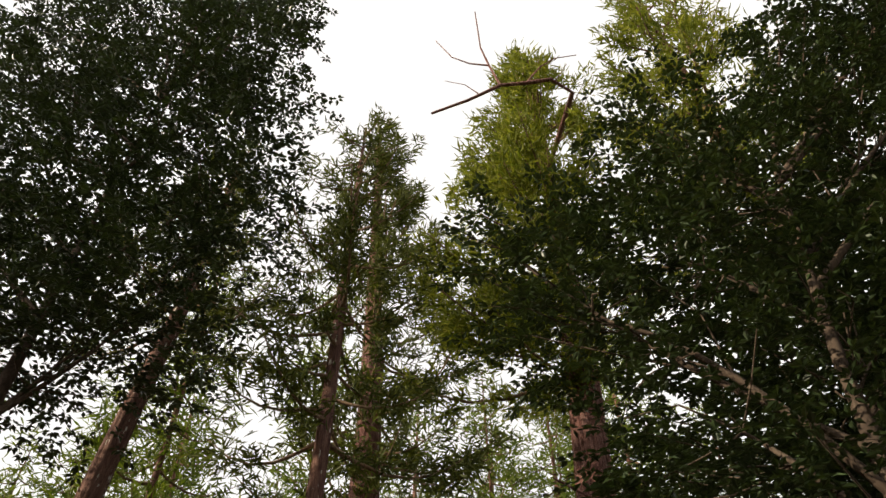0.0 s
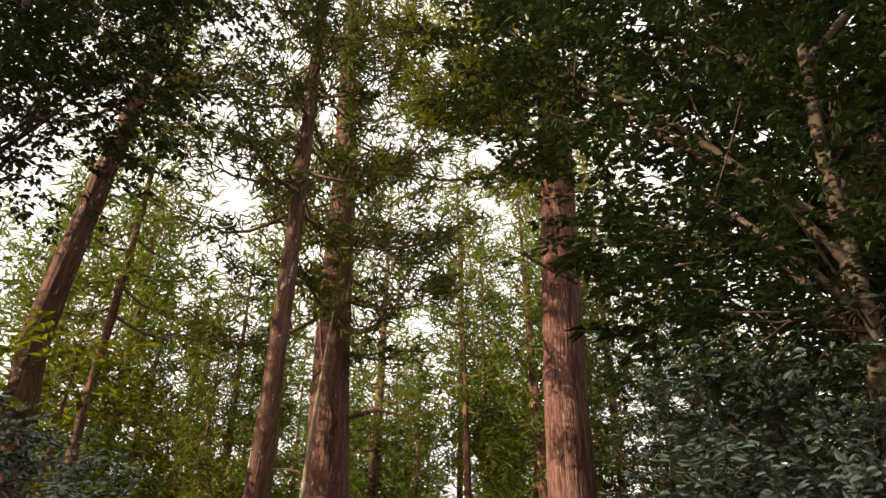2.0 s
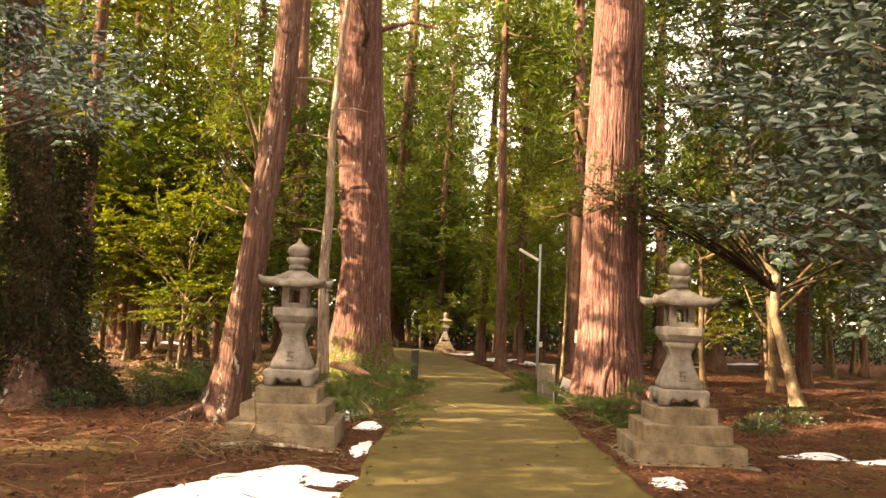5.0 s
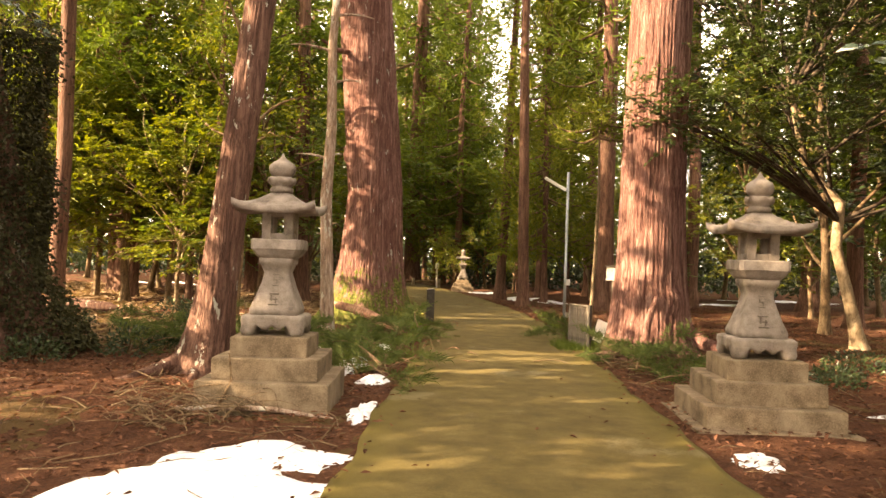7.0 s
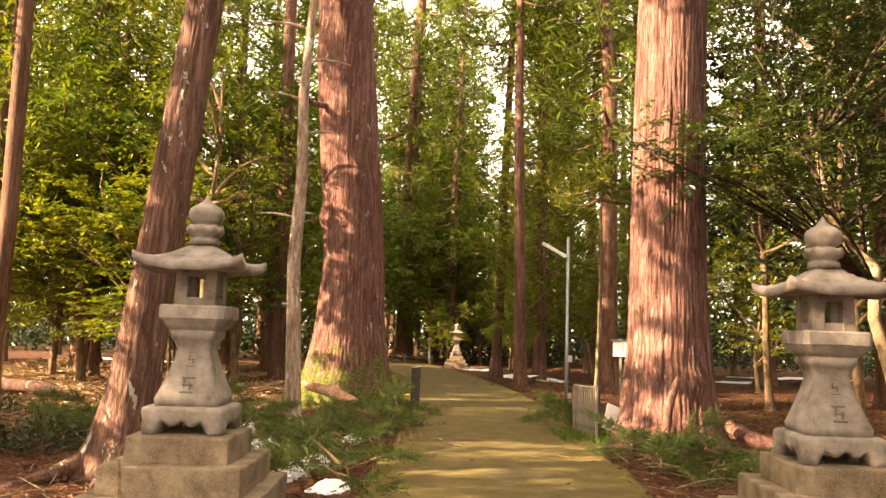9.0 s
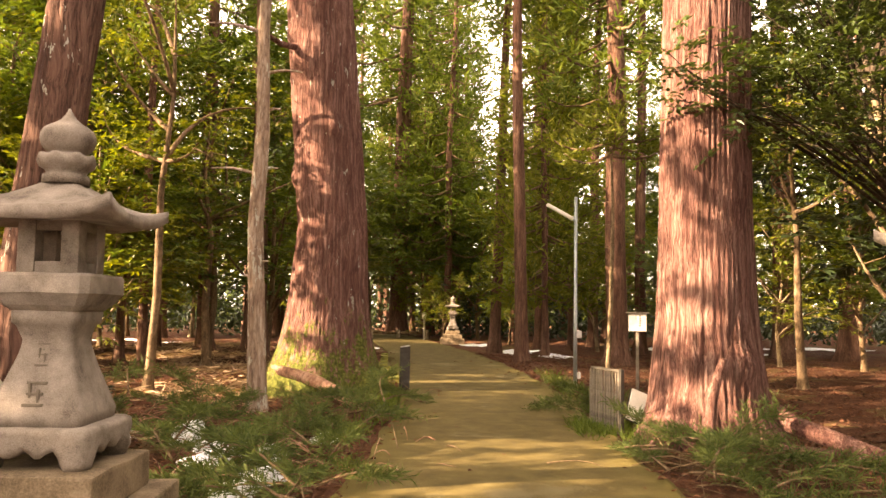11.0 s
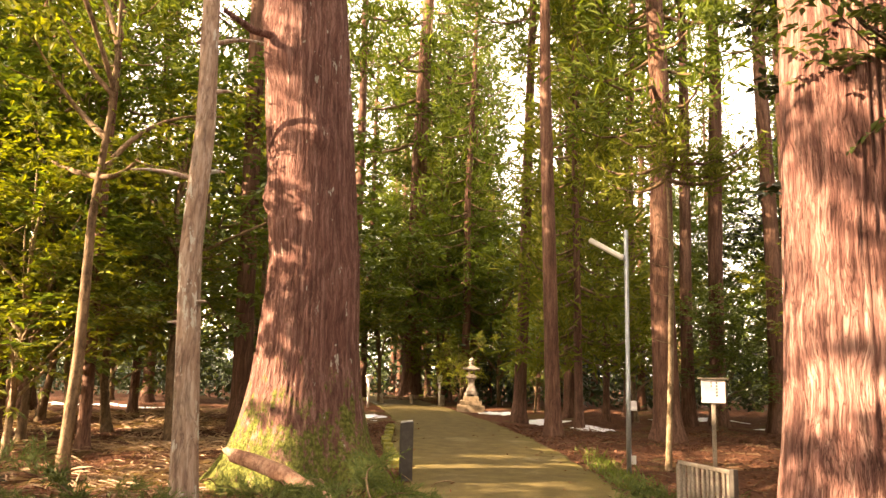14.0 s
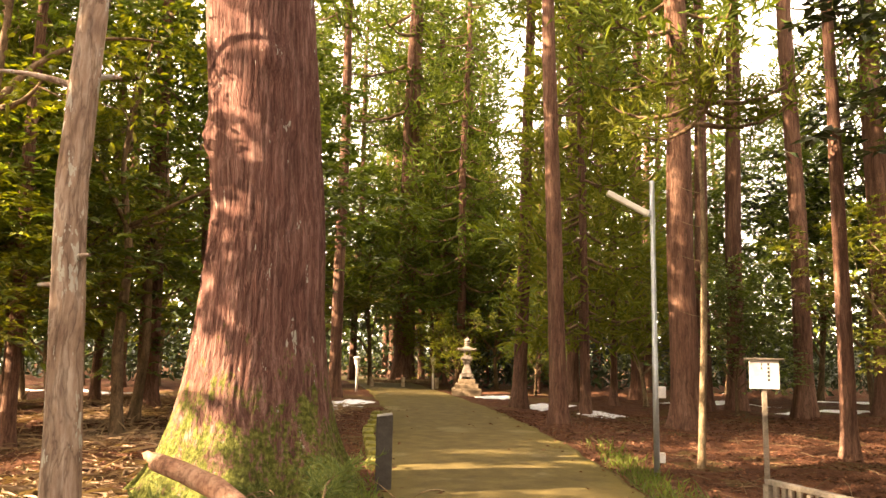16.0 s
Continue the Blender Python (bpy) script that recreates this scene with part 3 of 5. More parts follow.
cedar("huge old red-barked cedar with mossy flared base beside path",
      [(-2.5, 21.8, 0), (-2.47, 21.8, 1.5), (-2.43, 21.8, 3.0), (-2.82, 21.8, 7.5), (-2.95, 21.8, 11), (-3.0, 21.8, 18), (-3.6, 21.8, 35)],
      [(0, 0.84), (0.8, 0.78), (1.7, 0.70), (3, 0.63), (7.5, 0.61), (11, 0.53), (18, 0.40), (35, 0.06)], BARK_MOSS, 208, 220,
      (11.5, 35.0, 4.4, 74, 0.40, 24, CEDAR_BACKLIT, 11, 12, -0.2), flare=0.52, flare_height=0.55, ridge=0.026, seed=11, lobes=6,
      knots=[(-1.15, 4.7, 0.17), (-2.1, 5.9, 0.24), (-2.5, 6.5, 0.15), (-1.2, 7.4, 0.14), (-1.5, 8.4, 0.2), (-2.4, 2.5, 0.1), (-2.9, 3.9, 0.14)],
      stubs=[([(-2.75, 21.25, 8.6), (-2.6, 20.9, 8.8), (-2.75, 20.5, 9.4), (-3.0, 20.3, 10.4), (-3.15, 20.2, 11.6)], 0.10),
             ([(-3.0, 21.4, 6.2), (-3.3, 21.0, 6.15), (-3.6, 20.7, 6.3)], 0.07),
             ([(-2.3, 21.6, 9.2), (-1.5, 21.5, 9.4), (-0.8, 21.4, 9.2)], 0.08),
             ([(-3.2, 21.6, 8.0), (-3.5, 21.5, 8.1)], 0.09)])
cedar("massive red-barked cedar with furrowed bark and spreading roots",
      [(2.98, 17.3, 0), (2.96, 17.3, 1.5), (2.95, 17.3, 2.6), (2.98, 17.3, 4.8), (3.08, 17.3, 8.5), (3.42, 17.3, 15), (3.5, 17.3, 33)],
      [(0, 0.66), (0.8, 0.63), (1.6, 0.585), (2.6, 0.55), (4.8, 0.525), (8.5, 0.49), (15, 0.44), (33, 0.06)], BARK_RED, 208, 220,
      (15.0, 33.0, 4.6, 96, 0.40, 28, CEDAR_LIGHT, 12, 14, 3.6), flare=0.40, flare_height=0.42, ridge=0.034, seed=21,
      knots=[(-1.75, 7.0, 0.15), (-1.7, 10.2, 0.17), (-1.2, 0.95, 0.14)],
      stubs=[([(2.68, 16.2, -0.02), (2.66, 16.26, 0.33), (2.70, 16.3, 0.62), (2.78, 16.32, 0.85), (2.86, 16.36, 1.05)], 0.085),
             ([(3.5, 16.7, 10.8), (2.7, 16.3, 11.0), (2.1, 16.0, 11.2)], 0.05),
             ([(3.5, 17.2, 24.6), (4.3, 14.6, 25.6), (3.5, 14.0, 25.5), (2.61, 14.0, 25.3), (1.72, 14.0, 25.2), (0.61, 14.0, 24.3), (-0.64, 14.0, 23.5)], 0.10),
             ([(1.72, 14.0, 25.2), (1.4, 14.0, 26.6), (1.15, 14.0, 28.0), (1.06, 14.0, 31.0)], 0.05),
             ([(1.4, 14.0, 26.6), (0.7, 14.0, 26.8), (0.08, 14.0, 27.3), (-0.5, 14.0, 28.6)], 0.035),
             ([(2.61, 14.0, 25.3), (3.2, 14.0, 26.4), (3.8, 14.0, 27.0), (4.6, 14.0, 27.2)], 0.035),
             ([(1.0, 14.0, 24.6), (0.5, 14.0, 25.3), (-0.2, 14.0, 25.6)], 0.02),
             ([(3.35, 17.1, 0.62), (3.75, 16.8, 0.30), (4.3, 16.5, 0.10), (4.9, 16.25, -0.1), (5.5, 16.2, -0.25)], 0.13),
             ([(2.5, 16.9, 0.2), (2.2, 16.5, 0.1), (1.98, 16.2, 0.0)], 0.13),
             ([(3.2, 16.75, 0.12), (3.35, 16.1, 0.14), (3.75, 15.7, 0.16), (4.3, 15.55, 0.02)], 0.07)])
cedar("slender reddish cedar leaning over the stone lantern with lichen spots",
      [(-3.5, 13.55, 0), (-3.36, 13.53, 0.95), (-3.18, 13.5, 2.4), (-2.87, 13.5, 5.1), (-2.81, 13.5, 6.7), (-2.74, 13.5, 10.6), (-2.65, 13.5, 22)],
      [(0, 0.31), (1.0, 0.245), (2.2, 0.215), (5.6, 0.185), (9, 0.165), (14, 0.13), (22, 0.03)], BARK_LICHEN, 96, 140,
      (10.4, 22.0, 2.6, 46, 0.32, 22, CEDAR_BACKLIT, 13, 11), flare=0.55, flare_height=0.35, ridge=0.014, seed=31,
      knots=[(-1.6, 3.8, 0.1), (-1.2, 6.0, 0.09)],
      stubs=[([(-3.72, 13.4, 0.2), (-3.95, 13.0, 0.08), (-4.2, 12.75, 0.0), (-4.4, 12.6, -0.12)], 0.10), ([(-3.75, 13.5, 0.2), (-4.1, 13.35, 0.06), (-4.6, 13.3, -0.12)], 0.08), ([(-3.5, 13.3, 0.15), (-3.42, 13.0, 0.05), (-3.5, 12.7, -0.1)], 0.07)])
cedar("tall cedar with a dark ivy-clad lower trunk",
      [(-7.2, 15, 0), (-7.25, 15, 2.5), (-7.75, 15, 5), (-8.05, 15, 8.4), (-7.7, 15, 12), (-7.3, 15, 15.3), (-6.9, 15, 23)],
      [(0, 0.60), (1.5, 0.48), (3, 0.38), (8, 0.30), (15, 0.22), (23, 0.04)], BARK_LICHEN, 48, 80,
      (15.0, 23.0, 2.6, 40, 0.3, 22, CEDAR_BACKLIT, 14, 10), flare=0.9, flare_height=0.7, ridge=0.03, seed=41)


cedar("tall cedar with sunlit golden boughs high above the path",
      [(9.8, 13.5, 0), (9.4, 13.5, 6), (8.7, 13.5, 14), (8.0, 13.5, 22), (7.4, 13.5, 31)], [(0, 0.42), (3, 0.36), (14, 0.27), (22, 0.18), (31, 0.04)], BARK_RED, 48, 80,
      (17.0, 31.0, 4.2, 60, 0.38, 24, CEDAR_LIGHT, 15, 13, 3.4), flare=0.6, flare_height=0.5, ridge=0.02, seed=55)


def ivy_and_undergrowth():
    g = np.random.default_rng(88)
    n = 26000
    z = 4.8 * g.uniform(0, 1, n) ** 1.4
    a = g.uniform(0, 6.28, n)
    r = 0.50 + 0.85 * np.exp(-z / 0.9) * (0.7 + 0.3 * np.cos(3 * a)) + g.normal(0.04, 0.09, n) + 0.12 * np.sin(3 * z + 2 * a)
    at = np.stack([-7.2 + r * np.cos(a), 15 + r * np.sin(a), z], 1)
    ln = g.uniform(0.04, 0.09, n)
    ob = new("ivy", leaves("ivy", at, np.stack([np.cos(a), np.sin(a), np.full(n, -0.5)], 1) + g.normal(0, 0.5, (n, 3)), ln, ln * 0.8, LEAF_IVY))
    tagged(ob, "dark ivy and moss clothing the cedar's foot", "ivy", kind="stuff")
    for x, y, rx, h in ((-5.2, 15.2, 0.45, 0.45), (-4.9, 15.9, 0.3, 0.3), (-6.2, 14.3, 0.55, 0.35), (-5.9, 19.8, 0.4, 0.5), (-6.6, 20.6, 0.5, 0.5), (-5.2, 17.6, 0.35, 0.4), (-7.6, 18.2, 0.4, 0.4), (4.9, 14.6, 0.4, 0.3), (6.2, 16.6, 0.6, 0.3)):
        t = thing("low_shrub", "low dark evergreen shrub on the forest floor", "shrub", pose(x, y, float(land(x, y))), "low shrubs")
        k = 420
        p = unit(g.standard_normal((k, 3))) * g.uniform(0.2, 1, (k, 1)) ** 0.5 * np.array([rx, rx, h])
        p[:, 2] = np.abs(p[:, 2])
        part_of("foliage", leaves("foliage", p, p + g.normal(0, 0.2, (k, 3)), g.uniform(0.05, 0.1, k), g.uniform(0.025, 0.05, k), LEAF_DARK), t)
        part_of("stem", Shape().tube([(0, 0, -0.03), (0.02, 0, h * 0.4), (0, 0.03, h * 0.8)], [0.02, 0.014, 0.005], 6).mesh("stem", BARK_BROWN), t)


ivy_and_undergrowth()


def sapling():
    x, y = 3.06, 24.5
    t = thing("sapling", "thin pale cedar sapling with a bright green feathery top", "tree", pose(x, y, float(land(x, y))))
    ax = [(0, 0, 0), (0.08, 0, 1.8), (0.12, 0, 3.6), (0.05, 0, 6.2)]
    part_of("trunk", trunk_mesh("trunk", ax, [(0, 0.055), (3, 0.042), (6.2, 0.01)], BARK_TAN, 12, 40, 0.003, 0.2, 0.1, 4, 91), t)
    lm, cm = cedar_crown(ax, 4.9, 6.0, 1.25, 14, 0.22, 11, CEDAR_LIGHT, 92, 12, None, 0.15)
    add_limbs(lm, BARK_BROWN, t, True)
    part_of("crown", cm, t)
    for z in (2.1, 2.9, 3.4, 3.9):
        part_of("twig", Shape().tube([(0.1, 0, z), (-0.1, -0.1, z + 0.02), (-0.3, -0.15, z + 0.08)], [0.008, 0.006, 0.002], 5).mesh("twig", BARK_TAN), t)


sapling()


def dead_trunk():
    t = thing("dead_tree", "pale bare dead trunk with short broken branch stubs", "tree", pose(-2.86, 18.6, -0.05))
    ax = [(0, 0, 0), (-0.06, 0, 1.4), (-0.12, 0, 2.7), (-0.06, 0, 4.0), (-0.1, 0, 5.6), (0.05, 0, 8.2), (0.3, 0, 11)]
    part_of("trunk", trunk_mesh("trunk", ax, [(0, 0.145), (1, 0.125), (2.7, 0.112), (5.6, 0.085), (8, 0.06), (11, 0.015)], BARK_PALE, 28, 90, 0.006, 0.25, 0.2, 4, 51,
                                [(-1.2, 2.15, 0.05), (-1.9, 3.4, 0.06), (-1.5, 4.3, 0.05)]), t)
    for z, a, L in ((2.15, -0.5, 0.16), (3.42, 3.4, 0.55), (3.5, 0.4, 0.18), (1.95, 3.3, 0.12), (4.9, 0.3, 0.5), (5.5, 3.3, 0.7), (4.35, 0.2, 0.2), (6.2, 0.6, 0.8), (6.8, 3.0, 0.9)):
        s = np.linspace(0, 1, 5)
        p = np.stack([-0.08 + (0.08 + L * s) * math.cos(a), (0.08 + L * s) * math.sin(a) - 0.2 * L * s, z + 0.3 * L * s - 0.25 * L * s * s], 1)
        part_of("broken_branch", Shape().tube(p, 0.025 * (1 - 0.75 * s) + 0.004, 6).mesh("broken_branch", BARK_PALE), t)


dead_trunk()


# ---- broadleaf trees ----
def broadleaf(label, base, axis, radii, bark, crown, group="", build=leafy_crown, limb_bark=None):
    x, y = base
    t = thing("broadleaf_tree", label, "tree", pose(x, y, float(land(x, y))), group)
    part_of("trunk", trunk_mesh("trunk", axis, radii, bark, 14, 28, 0.006, 0.5, 0.18, 4, int(abs(x * 7 + y))), t)
    lm, cm = build(axis, *crown)
    add_limbs(lm, limb_bark or bark, t, not group)
    part_of("crown", cm, t)
    return t


near_axis = [(0, 0, 0), (-0.06, 0, 1.3), (-0.12, 0.12, 3.1), (0.12, 0.25, 5.6), (0.5, 0.37, 8.1)]
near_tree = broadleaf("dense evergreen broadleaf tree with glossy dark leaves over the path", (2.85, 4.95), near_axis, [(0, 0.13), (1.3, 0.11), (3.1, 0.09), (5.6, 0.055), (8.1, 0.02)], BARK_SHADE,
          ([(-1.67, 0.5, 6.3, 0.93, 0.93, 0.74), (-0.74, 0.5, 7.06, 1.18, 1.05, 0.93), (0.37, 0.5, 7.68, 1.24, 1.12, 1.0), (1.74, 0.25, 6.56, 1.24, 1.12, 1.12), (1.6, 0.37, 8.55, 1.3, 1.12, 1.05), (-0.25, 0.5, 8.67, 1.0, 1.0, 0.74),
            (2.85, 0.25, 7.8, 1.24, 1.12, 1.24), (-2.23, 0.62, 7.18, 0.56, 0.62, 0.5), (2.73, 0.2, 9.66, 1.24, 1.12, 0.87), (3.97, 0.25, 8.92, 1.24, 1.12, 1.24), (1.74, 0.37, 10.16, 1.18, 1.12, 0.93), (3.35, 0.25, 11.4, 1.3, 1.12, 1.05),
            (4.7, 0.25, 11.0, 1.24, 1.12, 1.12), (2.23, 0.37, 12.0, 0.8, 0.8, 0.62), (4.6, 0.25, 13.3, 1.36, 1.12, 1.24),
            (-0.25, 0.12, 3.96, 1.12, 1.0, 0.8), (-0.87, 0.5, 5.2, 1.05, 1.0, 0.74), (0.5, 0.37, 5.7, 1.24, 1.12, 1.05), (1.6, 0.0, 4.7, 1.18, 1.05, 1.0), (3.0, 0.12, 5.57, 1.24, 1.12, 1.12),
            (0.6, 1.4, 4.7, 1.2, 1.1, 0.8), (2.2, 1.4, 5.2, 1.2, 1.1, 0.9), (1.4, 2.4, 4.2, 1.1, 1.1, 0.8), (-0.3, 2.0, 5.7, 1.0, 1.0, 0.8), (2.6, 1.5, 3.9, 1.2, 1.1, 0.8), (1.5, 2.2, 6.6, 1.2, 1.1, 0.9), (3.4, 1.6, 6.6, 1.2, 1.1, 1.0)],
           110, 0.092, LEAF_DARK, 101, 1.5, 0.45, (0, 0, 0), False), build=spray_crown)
# Low boughs take the lit leaf copy, the crown above the shaded one.
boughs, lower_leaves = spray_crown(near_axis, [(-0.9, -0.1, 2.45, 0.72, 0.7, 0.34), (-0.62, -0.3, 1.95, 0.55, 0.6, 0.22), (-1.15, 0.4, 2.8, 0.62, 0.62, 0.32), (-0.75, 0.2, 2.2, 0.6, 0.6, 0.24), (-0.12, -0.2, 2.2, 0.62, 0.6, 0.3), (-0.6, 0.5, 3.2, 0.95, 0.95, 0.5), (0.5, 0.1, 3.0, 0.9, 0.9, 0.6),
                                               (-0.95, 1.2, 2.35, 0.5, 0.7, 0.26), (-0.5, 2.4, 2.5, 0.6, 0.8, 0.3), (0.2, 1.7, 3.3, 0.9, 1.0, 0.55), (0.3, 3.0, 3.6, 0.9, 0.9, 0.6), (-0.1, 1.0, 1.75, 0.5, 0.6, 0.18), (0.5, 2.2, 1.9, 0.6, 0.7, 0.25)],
                                   170, 0.072, LEAF_GLOSS_LIT, 111, 1.0, 0.32, (-0.42, -0.52, 0.0))
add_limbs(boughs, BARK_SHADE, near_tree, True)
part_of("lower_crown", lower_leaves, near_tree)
shade_tree = broadleaf("tall evergreen broadleaf tree with a dark shaded crown", (-7.0, 9.2), [(0, 0, 0), (0.1, 0, 3), (0.2, 0.2, 7), (0.3, 0.2, 13), (0.4, 0.2, 17)], [(0, 0.2), (3, 0.17), (7, 0.13), (13, 0.06), (17, 0.02)], BARK_SHADE,
          ([(2.2, 0, 10.6, 1.5, 1.6, 1.4), (1.0, 0.3, 9.6, 1.7, 1.7, 1.3), (-1.0, 0.2, 9.8, 2.0, 1.8, 1.6), (0.4, 0.2, 12.4, 2.2, 2.0, 1.8), (2.4, 0.2, 13.4, 1.6, 1.6, 1.7), (-2.2, 0.3, 12.6, 2.0, 1.9, 1.8), (1.0, 0.2, 15.6, 2.2, 1.9, 1.7),
            (2.4, 0.2, 17.6, 1.4, 1.4, 1.4), (-1.4, 0.2, 15.6, 2.0, 1.9, 1.7), (0.2, 0.2, 18.4, 2.0, 1.8, 1.4), (-3.8, 0.2, 10.8, 1.6, 1.6, 1.6), (-4.0, 0.2, 14.0, 1.8, 1.8, 1.8), (-2.8, 0.2, 18.0, 1.8, 1.8, 1.6), (1.6, 0.2, 20.6, 1.8, 1.8, 1.6), (-0.8, 0.2, 21.6, 2.0, 1.8, 1.7), (2.0, 0.2, 23.4, 1.5, 1.5, 1.4), (-3.4, 0.2, 21.0, 2.0, 1.8, 1.7), (0.2, 0.2, 24.6, 1.9, 1.8, 1.5), (-5.4, 0.2, 17.0, 1.8, 1.8, 2.0)],
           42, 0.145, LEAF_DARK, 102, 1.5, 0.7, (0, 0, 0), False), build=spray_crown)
# Same leaf again: low boughs lightened by colour, high crown darkened.
boughs, lower_leaves = spray_crown([(0, 0, 0), (0.1, 0, 3), (0.2, 0.2, 7)], [(2.6, 0.4, 3.8, 0.8, 0.8, 0.3), (1.5, 0.1, 4.5, 1.0, 1.0, 0.45), (3.4, -0.4, 3.4, 0.5, 0.6, 0.22), (2.3, 0.8, 4.4, 0.8, 0.8, 0.35), (0.4, 0.0, 5.0, 1.1, 1.0, 0.5)], 120, 0.09, LEAF_GLOSS_LIT, 112, 2.0, 0.4, (0.4, -0.5, 0.0))
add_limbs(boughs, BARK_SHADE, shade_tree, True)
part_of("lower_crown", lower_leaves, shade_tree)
# Tan stem; its limbs get the shade-darkened bark colour inside the crown.
broadleaf("crooked pale-stemmed evergreen tree with drooping dark foliage", (7.86, 19.95), [(0, 0, 0), (-0.25, 0, 1.0), (-0.55, 0, 2.1), (-0.48, 0, 3.0), (-1.3, -0.2, 3.7), (-1.8, -0.6, 5.2)], [(0, 0.15), (1, 0.12), (2.1, 0.11), (3, 0.1), (5.2, 0.05)], BARK_TAN,
          ([(-2.8, -1.6, 4.4, 1.4, 1.4, 1.0), (-1.2, -1.0, 5.0, 1.8, 1.7, 1.2), (-3.4, -2.4, 4.9, 1.0, 1.1, 0.8), (-4.5, -3.35, 4.0, 0.75, 0.4, 0.35), (-5.2, -3.5, 4.1, 0.5, 0.3, 0.2), (-4.4, -3.3, 4.0, 0.9, 0.4, 0.5), (-4.0, -3.1, 4.5, 1.0, 0.6, 0.6), (-5.4, -3.5, 4.35, 0.6, 0.3, 0.3), (-3.6, -3.0, 3.7, 0.8, 0.5, 0.5), (1.0, 0.0, 5.0, 1.8, 1.8, 1.3), (-0.4, 0.4, 7.0, 2.2, 2.0, 1.5), (-2.6, -0.6, 6.8, 1.8, 1.8, 1.3),
            (2.6, -0.4, 6.4, 1.8, 1.8, 1.4), (0.6, 0.2, 9.0, 2.0, 2.0, 1.6), (-2.2, 0.4, 9.4, 1.8, 1.8, 1.5), (2.9, 0.4, 3.6, 1.5, 1.5, 1.0), (4.6, 0.0, 5.4, 1.7, 1.7, 1.4), (3.4, 0.2, 9.0, 1.9, 1.9, 1.6), (-0.8, 0.3, 11.0, 2.0, 1.8, 1.2), (-3.2, 0.2, 8.2, 1.4, 1.4, 1.0), (1.6, 0.4, 7.8, 1.6, 1.6, 1.1)],
           52, 0.105, LEAF_HOLLY, 103, 2.6, 0.5, (0, 0, 0), False), build=spray_crown, limb_bark=BARK_SHADE)

def slim_tree(x, y, bend, height, r, mat, label, leaf_mat, seed):
    g = np.random.default_rng(seed)
    ax = [(0, 0, 0), (0.12 * bend, 0, height * 0.25), (0.05 * bend, 0.1, height * 0.5), (0.3 * bend, 0, height * 0.75), (0.2 * bend, 0.1, height)]
    blobs = [(g.normal(0, 0.9), g.normal(0, 0.9), z, g.uniform(0.7, 1.2), g.uniform(0.7, 1.2), g.uniform(0.35, 0.6)) for z in np.linspace(height * 0.6, height * 1.05, 7)]
    return broadleaf(label, (x, y), ax, [(0, r), (height * 0.5, r * 0.7), (height, r * 0.2)], mat, (blobs, 18, 0.12, leaf_mat, seed + 1, 0.36, 14, True, height * 0.58))


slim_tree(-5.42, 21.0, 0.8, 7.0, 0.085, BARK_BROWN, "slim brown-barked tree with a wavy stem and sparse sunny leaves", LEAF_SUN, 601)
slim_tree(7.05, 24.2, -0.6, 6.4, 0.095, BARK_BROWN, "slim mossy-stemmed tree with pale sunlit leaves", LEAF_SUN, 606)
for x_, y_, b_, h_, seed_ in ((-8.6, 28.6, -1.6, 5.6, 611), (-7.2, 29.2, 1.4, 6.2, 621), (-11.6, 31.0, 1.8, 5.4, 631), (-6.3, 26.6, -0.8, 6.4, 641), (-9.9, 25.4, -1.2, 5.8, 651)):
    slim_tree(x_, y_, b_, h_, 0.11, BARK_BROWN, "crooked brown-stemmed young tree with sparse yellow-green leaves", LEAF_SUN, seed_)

SHRUBS = []
# Leaf colours carry the light: first sunlit, middle two neutral, last deep shade.
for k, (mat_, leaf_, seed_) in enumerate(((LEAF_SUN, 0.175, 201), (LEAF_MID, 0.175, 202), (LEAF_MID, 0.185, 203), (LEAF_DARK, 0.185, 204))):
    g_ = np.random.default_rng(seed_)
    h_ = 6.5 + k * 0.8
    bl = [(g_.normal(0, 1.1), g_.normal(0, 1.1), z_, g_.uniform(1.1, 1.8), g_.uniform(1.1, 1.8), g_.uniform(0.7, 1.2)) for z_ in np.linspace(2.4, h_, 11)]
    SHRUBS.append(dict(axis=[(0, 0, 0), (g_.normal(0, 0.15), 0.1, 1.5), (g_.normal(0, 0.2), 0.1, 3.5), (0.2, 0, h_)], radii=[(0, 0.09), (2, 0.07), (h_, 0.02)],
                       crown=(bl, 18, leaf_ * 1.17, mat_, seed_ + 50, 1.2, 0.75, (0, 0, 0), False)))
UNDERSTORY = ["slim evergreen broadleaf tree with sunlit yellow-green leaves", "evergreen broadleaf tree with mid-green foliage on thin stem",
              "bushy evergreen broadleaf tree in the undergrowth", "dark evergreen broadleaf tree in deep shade"]
